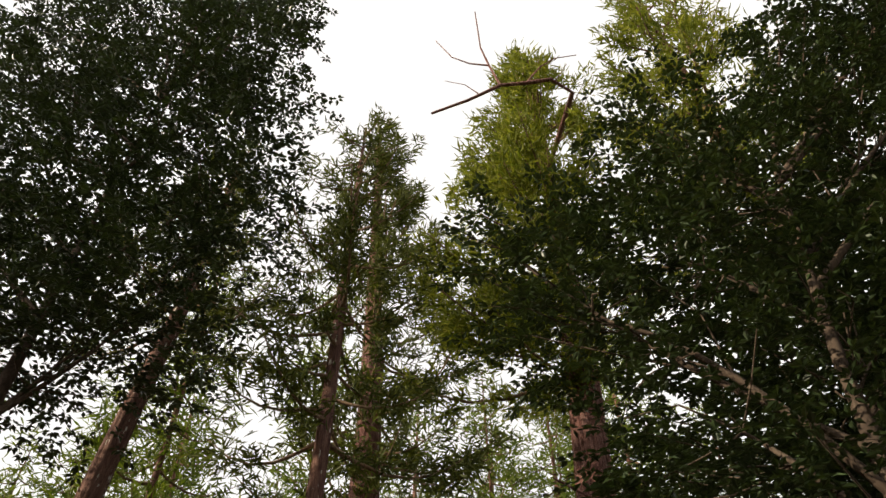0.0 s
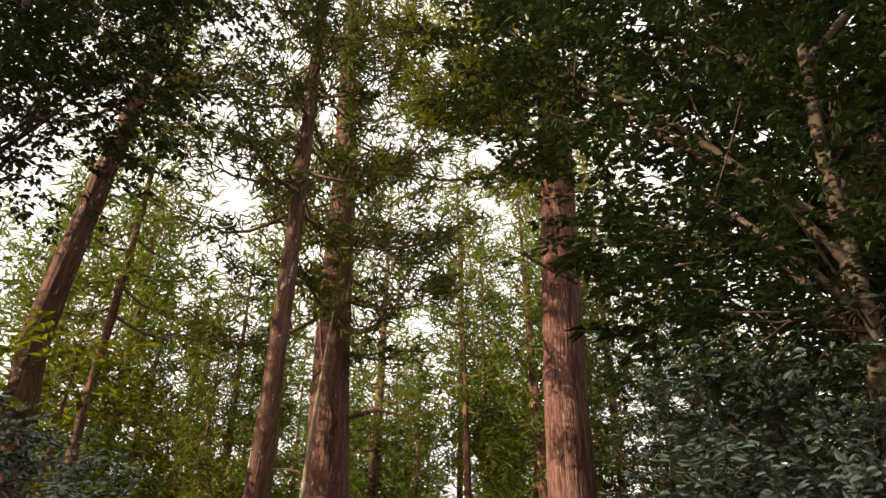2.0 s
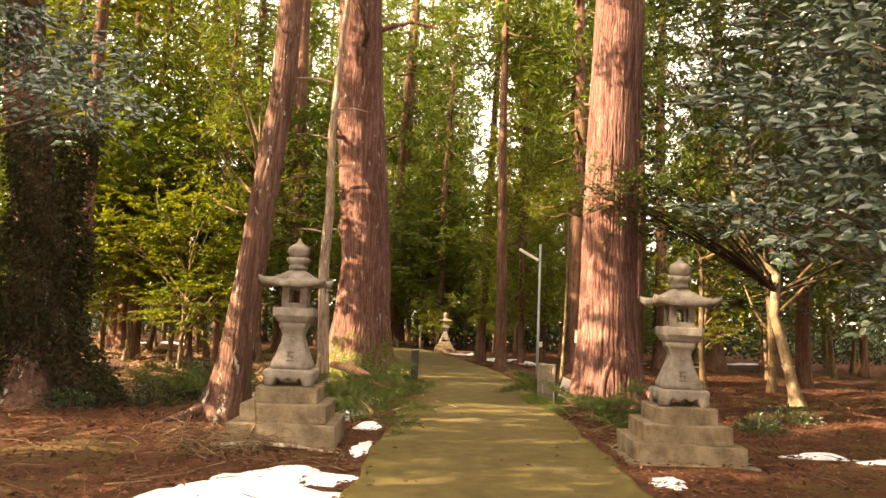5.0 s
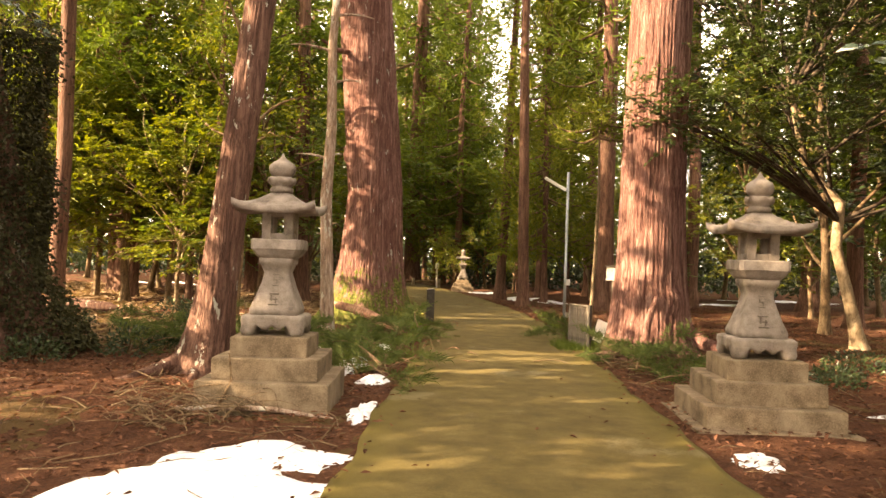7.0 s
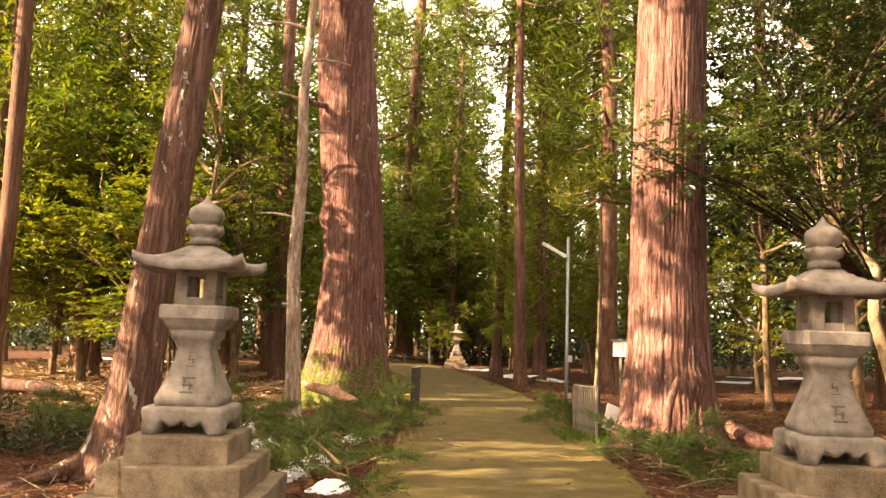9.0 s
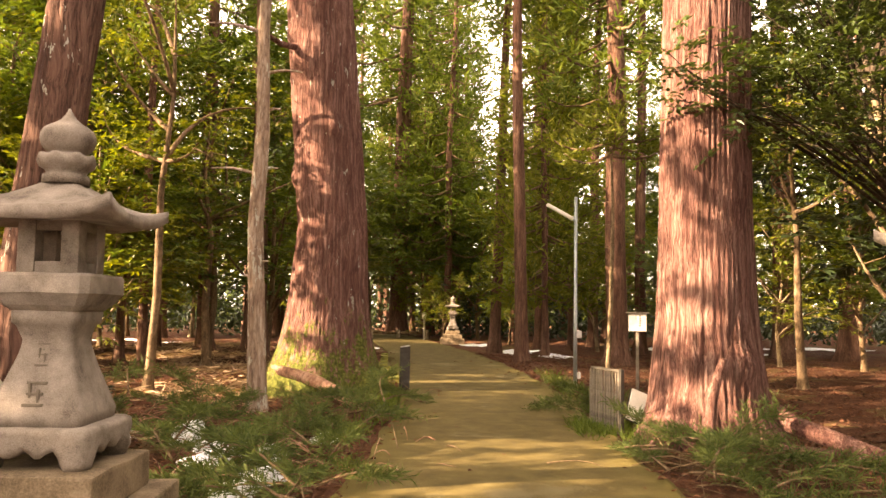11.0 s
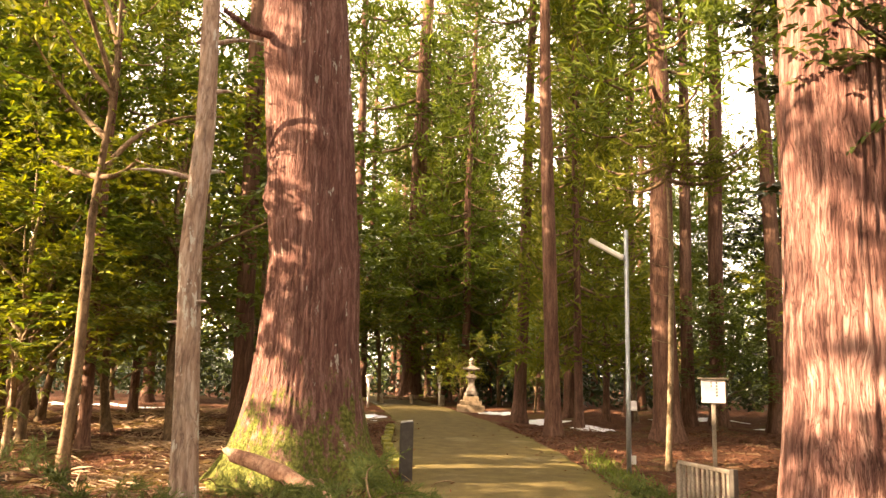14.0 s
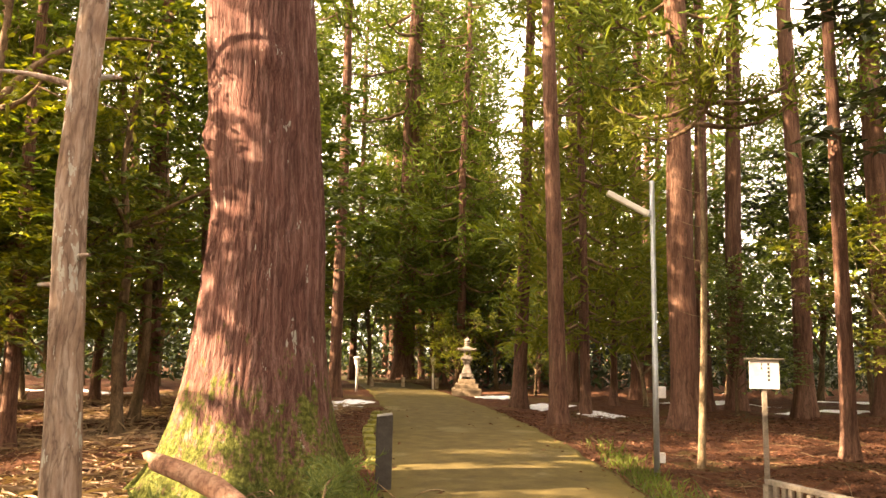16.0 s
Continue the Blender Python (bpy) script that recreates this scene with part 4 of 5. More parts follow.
PLACES = [
    (0, -7.7, 23.4, 0.75), (0, -12.2, 13.9, 1.45), (0, -10.6, 26.6, 0.9), (1, -9.4, 30.0, 0.7), (0, -12.5, 34.0, 1.0), (2, -15.5, 42.8, 1.1), (0, -17.5, 34.5, 1.1), (1, -22.5, 40.5, 1.2),
    (0, -12.6, 43.0, 1.2), (0, -7.4, 45.0, 1.15), (1, -4.9, 47.2, 1.1), (1, -19.5, 42.0, 1.3), (3, -9.5, 47.0, 1.3), (2, -2.2, 52.0, 1.2), (0, -15.8, 29.5, 0.9), (1, -22.5, 31.5, 1.0),
    (1, 0.6, 46.5, 0.95), (1, 3.6, 47.0, 1.0), (0, 5.2, 38.5, 0.8), (2, 8.2, 44.0, 1.1), (1, 12.0, 38.0, 1.1), (1, 11.0, 29.5, 0.85),
    (2, 15.0, 33.0, 1.2), (0, 8.9, 30.0, 0.7), (1, 13.0, 23.0, 0.9), (2, 17.0, 26.0, 1.2), (1, 18.5, 41.0, 1.3), (2, 4.0, 55.0, 1.3),
    # The four from (3, -11.0, 5.0) are unseen, added to shade path and lanterns.
    (3, 22.0, 33.0, 1.4), (2, 13.5, 16.5, 1.1), (3, -11.0, 5.0, 1.15), (2, -13.5, 8.2, 1.1), (3, -16.0, 2.0, 1.3), (3, -9.0, 1.0, 1.0), (1, -8.8, 25.6, 1.0), (1, -11.8, 27.4, 1.15), (2, -5.9, 30.6, 1.1), (3, 8.6, 23.2, 1.35),
    # (3, -9.4, 12.4) is an unseen tree added to shade the leaning cedar.
    (0, -1.1, 43.6, 0.42), (1, 1.9, 41.5, 0.5), (1, 6.6, 34.0, 0.5), (3, 9.5, 13.0, 0.9), (3, -9.4, 12.4, 0.48), (3, 8.8, 9.6, 1.55), (3, 11.5, 14.5, 1.4), (2, 12.5, 43.0, 1.3), (3, 14.8, 39.0, 1.3), (2, 10.2, 46.5, 1.2), (1, 17.5, 36.5, 1.2), (3, 10.4, 11.6, 1.7), (3, 13.2, 12.2, 1.9)]
made_shrubs = {}
for kind_, x_, y_, s_ in PLACES:
    m_ = pose(x_, y_, float(land(x_, y_)), 0, 0, (x_ * 53 + y_ * 31) % 360) @ Matrix.Scale(s_, 4)
    if kind_ not in made_shrubs:
        ob_ = broadleaf(UNDERSTORY[kind_], (x_, y_), SHRUBS[kind_]["axis"], SHRUBS[kind_]["radii"], BARK_TAN if kind_ == 0 else BARK_BROWN, SHRUBS[kind_]["crown"], "understory trees", spray_crown)
        ob_.matrix_basis = m_
        made_shrubs[kind_] = ob_
    else:
        copy_thing(made_shrubs[kind_], m_ @ Matrix.Diagonal([1 / v for v in made_shrubs[kind_].scale] + [1]))

# ---- plantation cedars ----
FOREST = []
for k in range(5):
    h_ = (22, 25, 20, 27, 28)[k]
    rad_ = (0.20, 0.27, 0.14, 0.36, 0.21)[k]
    lab_ = ("tall straight plantation cedar with drooping green boughs", "tall reddish plantation cedar with narrow crown", "thin young cedar with light feathery branches", "stout plantation cedar with brown fibrous bark",
            "slender bare-stemmed cedar with a high crown")[k]
    t_ = thing("cedar_tree", lab_, "tree", pose(0, 0, 0), "plantation cedars")
    bend = [(0, 0, 0), (0.05, 0.02, 4), (-0.05, 0.05, 9), (0.1, 0, 15), (0.15, 0, h_)]
    part_of("trunk", trunk_mesh("trunk", bend, [(0, rad_), (1, rad_ * 0.93), (8, rad_ * 0.8), (15, rad_ * 0.55), (h_, 0.02)], BARK_FAR, 20, 46, 0.010, 0.5, 0.3, 5, 60 + k), t_)
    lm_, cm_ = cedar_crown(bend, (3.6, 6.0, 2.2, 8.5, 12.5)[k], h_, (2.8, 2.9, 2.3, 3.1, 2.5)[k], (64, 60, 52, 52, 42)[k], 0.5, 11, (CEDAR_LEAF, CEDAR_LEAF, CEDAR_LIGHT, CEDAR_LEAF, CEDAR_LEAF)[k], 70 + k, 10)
    add_limbs(lm_, BARK_BROWN, t_, False)
    part_of("crown", cm_, t_)
    FOREST.append(t_)
SPOTS = [(4, 1.05, 36.0, 1.0), (4, 1.66, 30.4, 0.95), (2, 2.6, 33.0, 0.8), (2, 2.75, 34.5, 0.9), (4, 3.0, 39.5, 1.0), (4, 5.4, 41.0, 1.1), (3, 4.5, 30.8, 0.95), (4, 6.2, 35.5, 1.0), (4, 7.3, 36.2, 1.25), (4, 8.4, 34.2, 1.25),
         (4, 5.5, 25.4, 0.6), (3, 11.2, 35.5, 1.0), (3, 13.2, 34.8, 1.0), (3, 10.9, 26.5, 0.7), (4, -9.5, 20.9, 0.95), (4, -5.9, 29.8, 1.2), (3, -8.3, 32.3, 0.8), (4, -7.2, 24.9, 0.55), (0, -7.6, 34.6, 0.9),
         (3, -14.2, 34.4, 1.0), (1, -12.9, 31.0, 0.9), (4, -4.9, 39.0, 1.0), (3, -3.85, 51.0, 1.5), (0, -10.8, 27.8, 0.8), (2, -10.8, 34.6, 1.0), (2, 3.9, 36.8, 0.8), (2, 0.2, 49.0, 0.55), (2, 2.2, 44.0, 0.5), (0, -0.8, 56.0, 0.55), (0, 3.2, 54.0, 0.5), (2, -2.4, 50.0, 0.7),
         (4, 7.0, 47.0, 0.9), (4, 5.6, 52.0, 0.9), (1, -2.6, 57.0, 1.0), (0, -0.4, 61.0, 1.1), (0, 4.6, 58.5, 1.05), (0, -5.6, 58.0, 1.1), (1, -4.2, 64.0, 1.1), (0, 6.4, 62.0, 1.1), (0, 3.0, 50.0, 0.62),
         # Cedars at (-19.0, 13.3) and (-14.2, 13.0) are unseen, added to dapple the trunks.
         (0, -13.4, 26.0, 0.85), (0, -16.8, 30.5, 1.0), (0, -19.0, 13.3, 0.88), (4, -16.0, 17.6, 0.85), (2, -11.6, 23.8, 0.75), (2, -8.9, 27.5, 0.85), (0, -3.2, 54.0, 0.9), (0, -1.8, 60.0, 1.1), (0, -5.0, 56.0, 1.0), (0, -8.2, 50.0, 0.9), (1, -0.6, 52.0, 1.0), (0, -6.5, 52.0, 1.0), (1, -17.0, 31.5, 1.1), (0, -12.2, 30.0, 1.1), (0, -15.5, 23.4, 0.8), (2, -14.2, 13.0, 0.75), (0, -1.0, 47.0, 1.05), (0, -2.0, 51.0, 1.15), (0, -7.6, 44.2, 1.0), (0, -9.6, 46.5, 1.1), (0, -11.5, 48.0, 1.1)]
g_ = np.random.default_rng(5)
for x_ in np.arange(-34, 35, 5.2):
    for y_ in np.arange(33, 66, 6.0):
        px, py = x_ + g_.uniform(-2, 2), y_ + g_.uniform(-2.4, 2.4)
        lane = (edge_at(LEFT_EDGE, py) + edge_at(RIGHT_EDGE, py)) / 2
        if abs(px - lane) > 4.5 and (px > -7 or g_.random() < (0.4 if px > -15 else 0.25)) and (px < 5 or g_.random() < 0.35) and not (-1.5 < px < 4.5 and py > 40) and all((px - a) ** 2 + (py - b) ** 2 > 5 for _, a, b, _ in SPOTS):
            SPOTS.append((int(g_.choice([0, 0, 1, 2, 3, 4])), px, py, g_.uniform(0.85, 1.15)))
# Trees added out of view all round; those on the left dapple the sunlight.
for x_, y_ in ((-13, 4), (-16, -8), (-27, -14), (14, 6), (17, 14), (22, 20), (20, 2), (-30, 18), (-22, -24), (14, -18), (-18.5, 6)):
    SPOTS.append((int(g_.integers(0, 4)), x_ + g_.uniform(-1, 1), y_ + g_.uniform(-1, 1), g_.uniform(0.85, 1.1)))
SPOTS = [q for q in SPOTS if not (-26 < q[1] < -6 and abs(q[2] - 41.4 - 0.278 * (q[1] + 0.45)) < 2.8) and not (q[1] < -22 and q[2] < 48 and int(q[1] * 7) % 2)]
used = set()
for kind_, x_, y_, s_ in SPOTS:
    m_ = pose(x_, y_, float(land(x_, y_)), g_.uniform(-1.2, 1.2), g_.uniform(-1.2, 1.2), g_.uniform(0, 360)) @ Matrix.Scale(s_, 4)
    if kind_ not in used:
        FOREST[kind_].matrix_basis = m_
        used.add(kind_)
    else:
        copy_thing(FOREST[kind_], m_ @ Matrix.Diagonal([1 / v for v in FOREST[kind_].scale] + [1]))


def far_woods():
    """Woods beyond the counted trees, all round."""
    n = 42000
    a = rng.uniform(0, 2 * np.pi, n)
    r = rng.uniform(62, 86, n)
    h = 17 + 4 * np.sin(a * 9) + 3 * np.sin(a * 23 + 1)
    z = h * rng.uniform(0, 1, n) ** 1.8
    at = np.stack([r * np.cos(a), 22 + r * np.sin(a), z], 1)
    ob = new("far_woods", leaves("far_woods", at, rng.standard_normal((n, 3)), rng.uniform(0.7, 1.5, n), rng.uniform(0.35, 0.8, n), LEAF_MID))
    tagged(ob, "distant green woods behind the tree trunks", "woods", kind="stuff")


far_woods()


def far_undergrowth():
    """Low bushes between the far trunks."""
    n = 48000
    x, y = rng.uniform(-50, 50, n), rng.uniform(46, 64, n)
    lane = (edge_at(LEFT_EDGE, y) + edge_at(RIGHT_EDGE, y)) / 2
    keep = (np.abs(x - lane) > 2.6) | (y > 54)
    x, y = x[keep], y[keep]
    n = len(x)
    h = 2.9 + 1.3 * np.sin(x * 0.8 + 0.3 * y) * np.cos(0.7 * y) + 0.6 * np.sin(x * 2.3)
    at = np.stack([x, y, np.maximum(h, 0.3) * rng.uniform(0, 1, n)], 1)
    ob = new("far_undergrowth", leaves("far_undergrowth", at, rng.standard_normal((n, 3)), rng.uniform(0.25, 0.5, n), rng.uniform(0.12, 0.24, n), LEAF_DARK))
    tagged(ob, "low dark bushes between the distant trunks", "bushes", kind="stuff")


far_undergrowth()


# ---- stone lanterns ----
def roof_mesh():
    bm = bmesh.new()
    n = 17
    for sgn, name_ in ((1, "top"), (0, "under")):
        grid = []
        for i in range(n):
            row = []
            for j in range(n):
                x, y = -1 + 2 * i / (n - 1), -1 + 2 * j / (n - 1)
                m = max(abs(x), abs(y))
                corner = (abs(x) * abs(y)) ** 3
                k = 1 + 0.06 * corner
                if sgn:
                    z = 0.06 + 0.215 * (1 - m) ** 1.0 * (0.45 + 0.55 * (1 - m)) + 0.075 * corner + 0.02 * (1 - m)
                else:
                    z = 0.03 * (1 - m) + 0.075 * corner - 0.008
                row.append(bm.verts.new((0.425 * k * x, 0.425 * k * y, z)))
            grid.append(row)
        for i in range(n - 1):
            for j in range(n - 1):
                q = (grid[i][j], grid[i + 1][j], grid[i + 1][j + 1], grid[i][j + 1])
                bm.faces.new(q if sgn else q[::-1])
        if sgn:
            upper = grid
    for k in range(n - 1):
        for a, b, c, d in ((upper[k][0], upper[k + 1][0], grid[k + 1][0], grid[k][0]), (upper[k + 1][-1], upper[k][-1], grid[k][-1], grid[k + 1][-1]),
                           (upper[0][k + 1], upper[0][k], grid[0][k], grid[0][k + 1]), (upper[-1][k], upper[-1][k + 1], grid[-1][k + 1], grid[-1][k])):
            bm.faces.new((d, c, b, a))
    return roughen(bm, 0.006, 6)


def lantern_foot():
    """A carved stand: four curled corner feet with a cusped arch between each pair."""
    bm = bmesh.new()
    cols, rows = 20, ((0.0, 0.325), (0.25, 0.345), (0.5, 0.335), (0.75, 0.345), (0.93, 0.34), (1.0, 0.315))
    rings = {}
    for side in range(4):
        rot = Matrix.Rotation(side * math.pi / 2, 4, "Z")
        for i in range(cols):
            u = -1 + 2 * i / cols
            x = abs(u * 0.335)
            low = 0.0 if x > 0.205 else 0.085 + 0.022 * math.cos(x / 0.205 * math.pi * 2.5) * (x < 0.17) - 0.02 * (x > 0.17)
            for k, (f, hw) in enumerate(rows):
                z = 0.68 + low + (0.215 - low) * f
                ease = 1 - 0.06 * abs(u) ** 8
                rings.setdefault(k, []).append(bm.verts.new(rot @ Vector((u * hw * ease, -hw * ease, z))))
            rings.setdefault("in", []).append(bm.verts.new(rot @ Vector((u * 0.225, -0.225, 0.68 + low))))
            rings.setdefault("roof", []).append(bm.verts.new(rot @ Vector((u * 0.225, -0.225, 0.68 + 0.12))))
    n = cols * 4
    order = ["roof", "in", 0, 1, 2, 3, 4, 5]
    for a, b in zip(order, order[1:]):
        for i in range(n):
            bm.faces.new((rings[a][i], rings[a][(i + 1) % n], rings[b][(i + 1) % n], rings[b][i]))
    bm.faces.new(rings[5])
    bm.faces.new(rings["roof"][::-1])
    return roughen(bm, 0.005, 7)


def stone_lantern(x, y, turn, base, sink=0.0):
    t = thing("stone_lantern", "weathered grey stone lantern on a stepped mossy plinth", "lantern", pose(x, y, -sink, 0, 0, turn) @ Matrix.Diagonal((0.93, 0.93, 0.975, 1)), "stone lanterns by the path")
    for k, (w, z0, z1) in enumerate(((1.40, -0.30, 0.255), (1.12, 0.25, 0.475), (0.83, 0.47, 0.68)) + (((1.64, -0.30, 0.045),) if base else ())):
        bm = box(bmesh.new(), (w, w, z1 - z0), (0, 0, z0), 0.018)
        bmesh.ops.subdivide_edges(bm, edges=[e for e in bm.edges if e.calc_length() > 0.4], cuts=7, use_grid_fill=True)
        part("plinth_step", roughen(bm, 0.014, 3.5, k * 3.1), STEP_STONE, t)
    part("foot", lantern_foot(), STONE, t, smooth=True)
    bm = bmesh.new()
    sec = [(0.893, 0.262), (0.95, 0.268)]
    for k in range(1, 13):
        u = k / 12
        sec.append((0.95 + 0.46 * u, 0.122 + 0.146 * (1 - u) ** 1.35 + 0.045 * max(0, u - 0.82) / 0.18))
    sec += [(1.425, 0.185), (1.485, 0.19), (1.495, 0.18)]
    loft(bm, sec, True, 40)
    shaft = part("shaft", roughen(bm, 0.007, 5), STONE, t, smooth=True)
    for cz, cw in ((1.06, 0.11), (1.26, 0.07)):
        for k, (dx, dz, w, h) in enumerate(((0, 0.055, 1.0, 0.14), (0, 0.0, 0.8, 0.12), (0, -0.055, 1.0, 0.14), (-0.25, 0, 0.12, 1.0), (0.2, -0.02, 0.12, 0.8))):
            front = 0.122 + 0.146 * (1 - (cz + dz - 0.95) / 0.46) ** 1.35
            part("carved_stroke", box(bmesh.new(), (cw * w, 0.012, cw * h), (dx * cw, -front - 0.002, cz + dz - cw * h / 2), 0.002), CARVED, shaft)
    bm = bmesh.new()
    loft(bm, [(1.49, 0.19), (1.52, 0.225), (1.575, 0.265), (1.585, 0.275), (1.675, 0.275), (1.69, 0.265)], True, 40)
    part("platform", roughen(bm, 0.005, 6), STONE, t, smooth=False)
    for sx in (-1, 1):
        for sy in (-1, 1):
            part("firebox_post", box(bmesh.new(), (0.1, 0.1, 0.305), (sx * 0.122, sy * 0.122, 1.688), 0.008), STONE, t)
    for a in range(4):
        for z0, h in ((1.69, 0.065), (1.92, 0.065)):
            b2 = box(bmesh.new(), (0.178, 0.05, h), (0, -0.136, z0), 0.006)
            b2.transform(Matrix.Rotation(a * math.pi / 2, 4, "Z"))
            part("firebox_rail", b2, STONE, t)
    bm = roof_mesh()
    bm.transform(Matrix.Translation((0, 0, 1.965)))
    part("roof", bm, STONE, t, smooth=True)
    bm = bmesh.new()
    loft(bm, [(2.19, 0.13), (2.24, 0.125), (2.25, 0.105), (2.27, 0.12), (2.295, 0.148), (2.325, 0.16), (2.345, 0.152), (2.352, 0.11), (2.362, 0.098), (2.375, 0.118), (2.405, 0.142), (2.44, 0.15), (2.47, 0.148), (2.498, 0.132), (2.518, 0.104), (2.535, 0.072), (2.555, 0.045), (2.585, 0.022), (2.62, 0.004)], False, 32)
    for v in bm.verts:
        if 2.28 < v.co.z < 2.35:
            v.co.z += 0.014 * math.cos(8 * math.atan2(v.co.y, v.co.x))
    part("finial", roughen(bm, 0.004, 7), STONE, t, smooth=True)
    return t


lantern = stone_lantern(-2.14, 11.86, 2.5, False)
stone_lantern(2.80, 11.86, -1.5, True, 0.05)
far_lantern = copy_thing(lantern, pose(-0.56, 41.4, 0, 0, 0, 90) @ Matrix.Scale(0.80, 4))
far_lantern["label"] = "small sunlit stone lantern on stepped plinth at the bend"


# ---- lamp post, signs, fence, posts ----
def lamp_post():
    x, y = 2.26, 23.64
    t = thing("street_lamp", "grey steel lamp post with slanted cream tube light", "lamp", pose(x, y, float(land(x, y))))
    part("pole", loft(bmesh.new(), [(0, 0.038), (1.6, 0.038), (1.605, 0.034), (3.88, 0.034), (3.89, 0.03)], False, 16), STEEL, t, smooth=True)
    f = part("tube_light", box(bmesh.new(), (0.62, 0.12, 0.075), (0, 0, 0), 0.02), LAMP_WHITE, t, "cream casing of the tube light")
    f.matrix_basis = pose(-0.34, 0.02, 3.55, 0, 30, -10)
    part("bracket", box(bmesh.new(), (0.12, 0.06, 0.09), (-0.05, 0, 3.40), 0.008), STEEL, t)
    part("switch_box", box(bmesh.new(), (0.10, 0.07, 0.15), (0.07, -0.03, 1.0), 0.01), PAINT_WHITE, t)
    part("junction_box", box(bmesh.new(), (0.07, 0.06, 0.13), (0.065, -0.03, 0.18), 0.01), PAINT_WHITE, t)
    for z in (0.6, 0.9, 1.25, 2.4, 3.3):
        part("strap", loft(bmesh.new(), [(z, 0.04), (z + 0.02, 0.04)], False, 16), STEEL, t)


def sign():
    t = thing("sign_post", "white wooden notice board with a little roof on post", "sign", pose(3.29, 22.62, float(land(3.29, 22.62)), 0, 0, -8))
    part("post", box(bmesh.new(), (0.055, 0.05, 1.4), (0, 0, -0.05), 0.006), FENCE_WOOD, t, "grey square post")
    bd = part("board", box(bmesh.new(), (0.33, 0.03, 0.33), (0, -0.04, 1.27), 0.006), PAINT_WHITE, t)
    part("roof", box(bmesh.new(), (0.43, 0.13, 0.022), (0, -0.03, 1.605), 0.008), FENCE_WOOD, t, "grey wooden roof strip")
    for cx, n, w in ((0.045, 5, 0.024), (-0.03, 2, 0.014)):
        for k in range(n):
            part("ink_mark", box(bmesh.new(), (w, 0.004, 0.03), (cx, -0.056, 1.54 - 0.045 * k), 0.0), INK, bd)


def fence():
    t = thing("slat_fence", "short fence of grey weathered upright slats at path edge", "fence", pose(1.97, 17.47, -0.06, 0, 0, 22))
    L = 0.70
    part("end_post", box(bmesh.new(), (0.05, 0.05, 0.84), (0, 0, 0), 0.008), WOOD_DARK, t)
    part("end_post", box(bmesh.new(), (0.045, 0.045, 0.80), (0, L, 0), 0.008), FENCE_WOOD, t)
    part("rail", box(bmesh.new(), (0.03, L, 0.045), (0.03, L / 2, 0.2), 0.006), WOOD_DARK, t)
    part("rail", box(bmesh.new(), (0.045, L, 0.03), (0.0, L / 2, 0.80), 0.006), FENCE_WOOD, t)
    for k in range(10):
        s = part("slat", box(bmesh.new(), (0.022, 0.034, 0.77 + 0.008 * math.sin(k * 2.3)), (0, 0, 0.03), 0.005), FENCE_WOOD, t)
        s.matrix_basis = pose(0.0, 0.062 + k * 0.064, 0, 0.6 * math.sin(k * 1.7), 0, 4 * math.sin(k))


def leaning_board():
    t = thing("notice_panel", "white panel leaning on the cedar roots behind the fence", "board", pose(2.17, 17.62, 0.12, 0, 0, 12))
    p = part("panel", box(bmesh.new(), (0.27, 0.03, 0.40), (0, 0, 0), 0.006), LAMP_WHITE, t)
    p.matrix_basis = pose(0, 0, 0, -18, 22, 0)
    q = part("rim", box(bmesh.new(), (0.285, 0.02, 0.415), (0, 0.024, -0.01), 0.004), WOOD_DARK, t)
    q.matrix_basis = pose(0, 0, 0, -18, 22, 0)


def bollard(x, y, h, label):
    t = thing("bollard", label, "bollard", pose(x, y, float(land(x, y)) - 0.02, 0, 0, 8))
    bm = box(bmesh.new(), (0.18, 0.16, h), (0, 0, 0), 0.014)
    for v in bm.verts:
        if v.co.z > h * 0.5:
            v.co.z += 0.14 * v.co.x
    part("shaft", bm, WOOD_DARK, t)
    bm = box(bmesh.new(), (0.165, 0.145, 0.02), (0, 0, h - 0.006), 0.006)
    for v in bm.verts:
        v.co.z += 0.14 * v.co.x
    part("cap", bm, WOOD_GREY, t, "pale worn top")


def kerb_stone(y, length, k):
    """Mossy blocks lying along the path's edge."""
    x0, x1 = float(edge_at(LEFT_EDGE, y)), float(edge_at(LEFT_EDGE, y + 1.0))
    bm = box(bmesh.new(), (0.19, length, 0.17), (0, 0, 0), 0.03)
    bmesh.ops.subdivide_edges(bm, edges=[e for e in bm.edges if e.calc_length() > 0.1], cuts=3, use_grid_fill=True)
    me = bpy.data.meshes.new("kerb_stone")
    roughen(bm, 0.018, 6.0, k * 1.7).to_mesh(me)
    bm.free()
    me.materials.append(MOSS_STONE)
    ob = new("kerb_stone", me)
    ob.matrix_basis = pose(x0 - 0.10, y, -0.07, 0, 0, math.degrees(math.atan2(x0 - x1, 1.0)) + 4 * math.sin(k * 2.1))
    tagged(ob, "small kerb block covered with yellow-green moss", "kerb stone", "mossy kerb stones")


def garden_light(x, y):
    t = thing("garden_light", "small white post light beside the path", "lamp", pose(x, y, float(land(x, y))), "white post lights")
    part("pole", loft(bmesh.new(), [(0, 0.045), (1.0, 0.045)], False, 12), PAINT_WHITE, t, smooth=True)
    part("head", loft(bmesh.new(), [(1.0, 0.09), (1.22, 0.11), (1.24, 0.14), (1.28, 0.13), (1.32, 0.03)], False, 16), PAINT_WHITE, t)
    return t


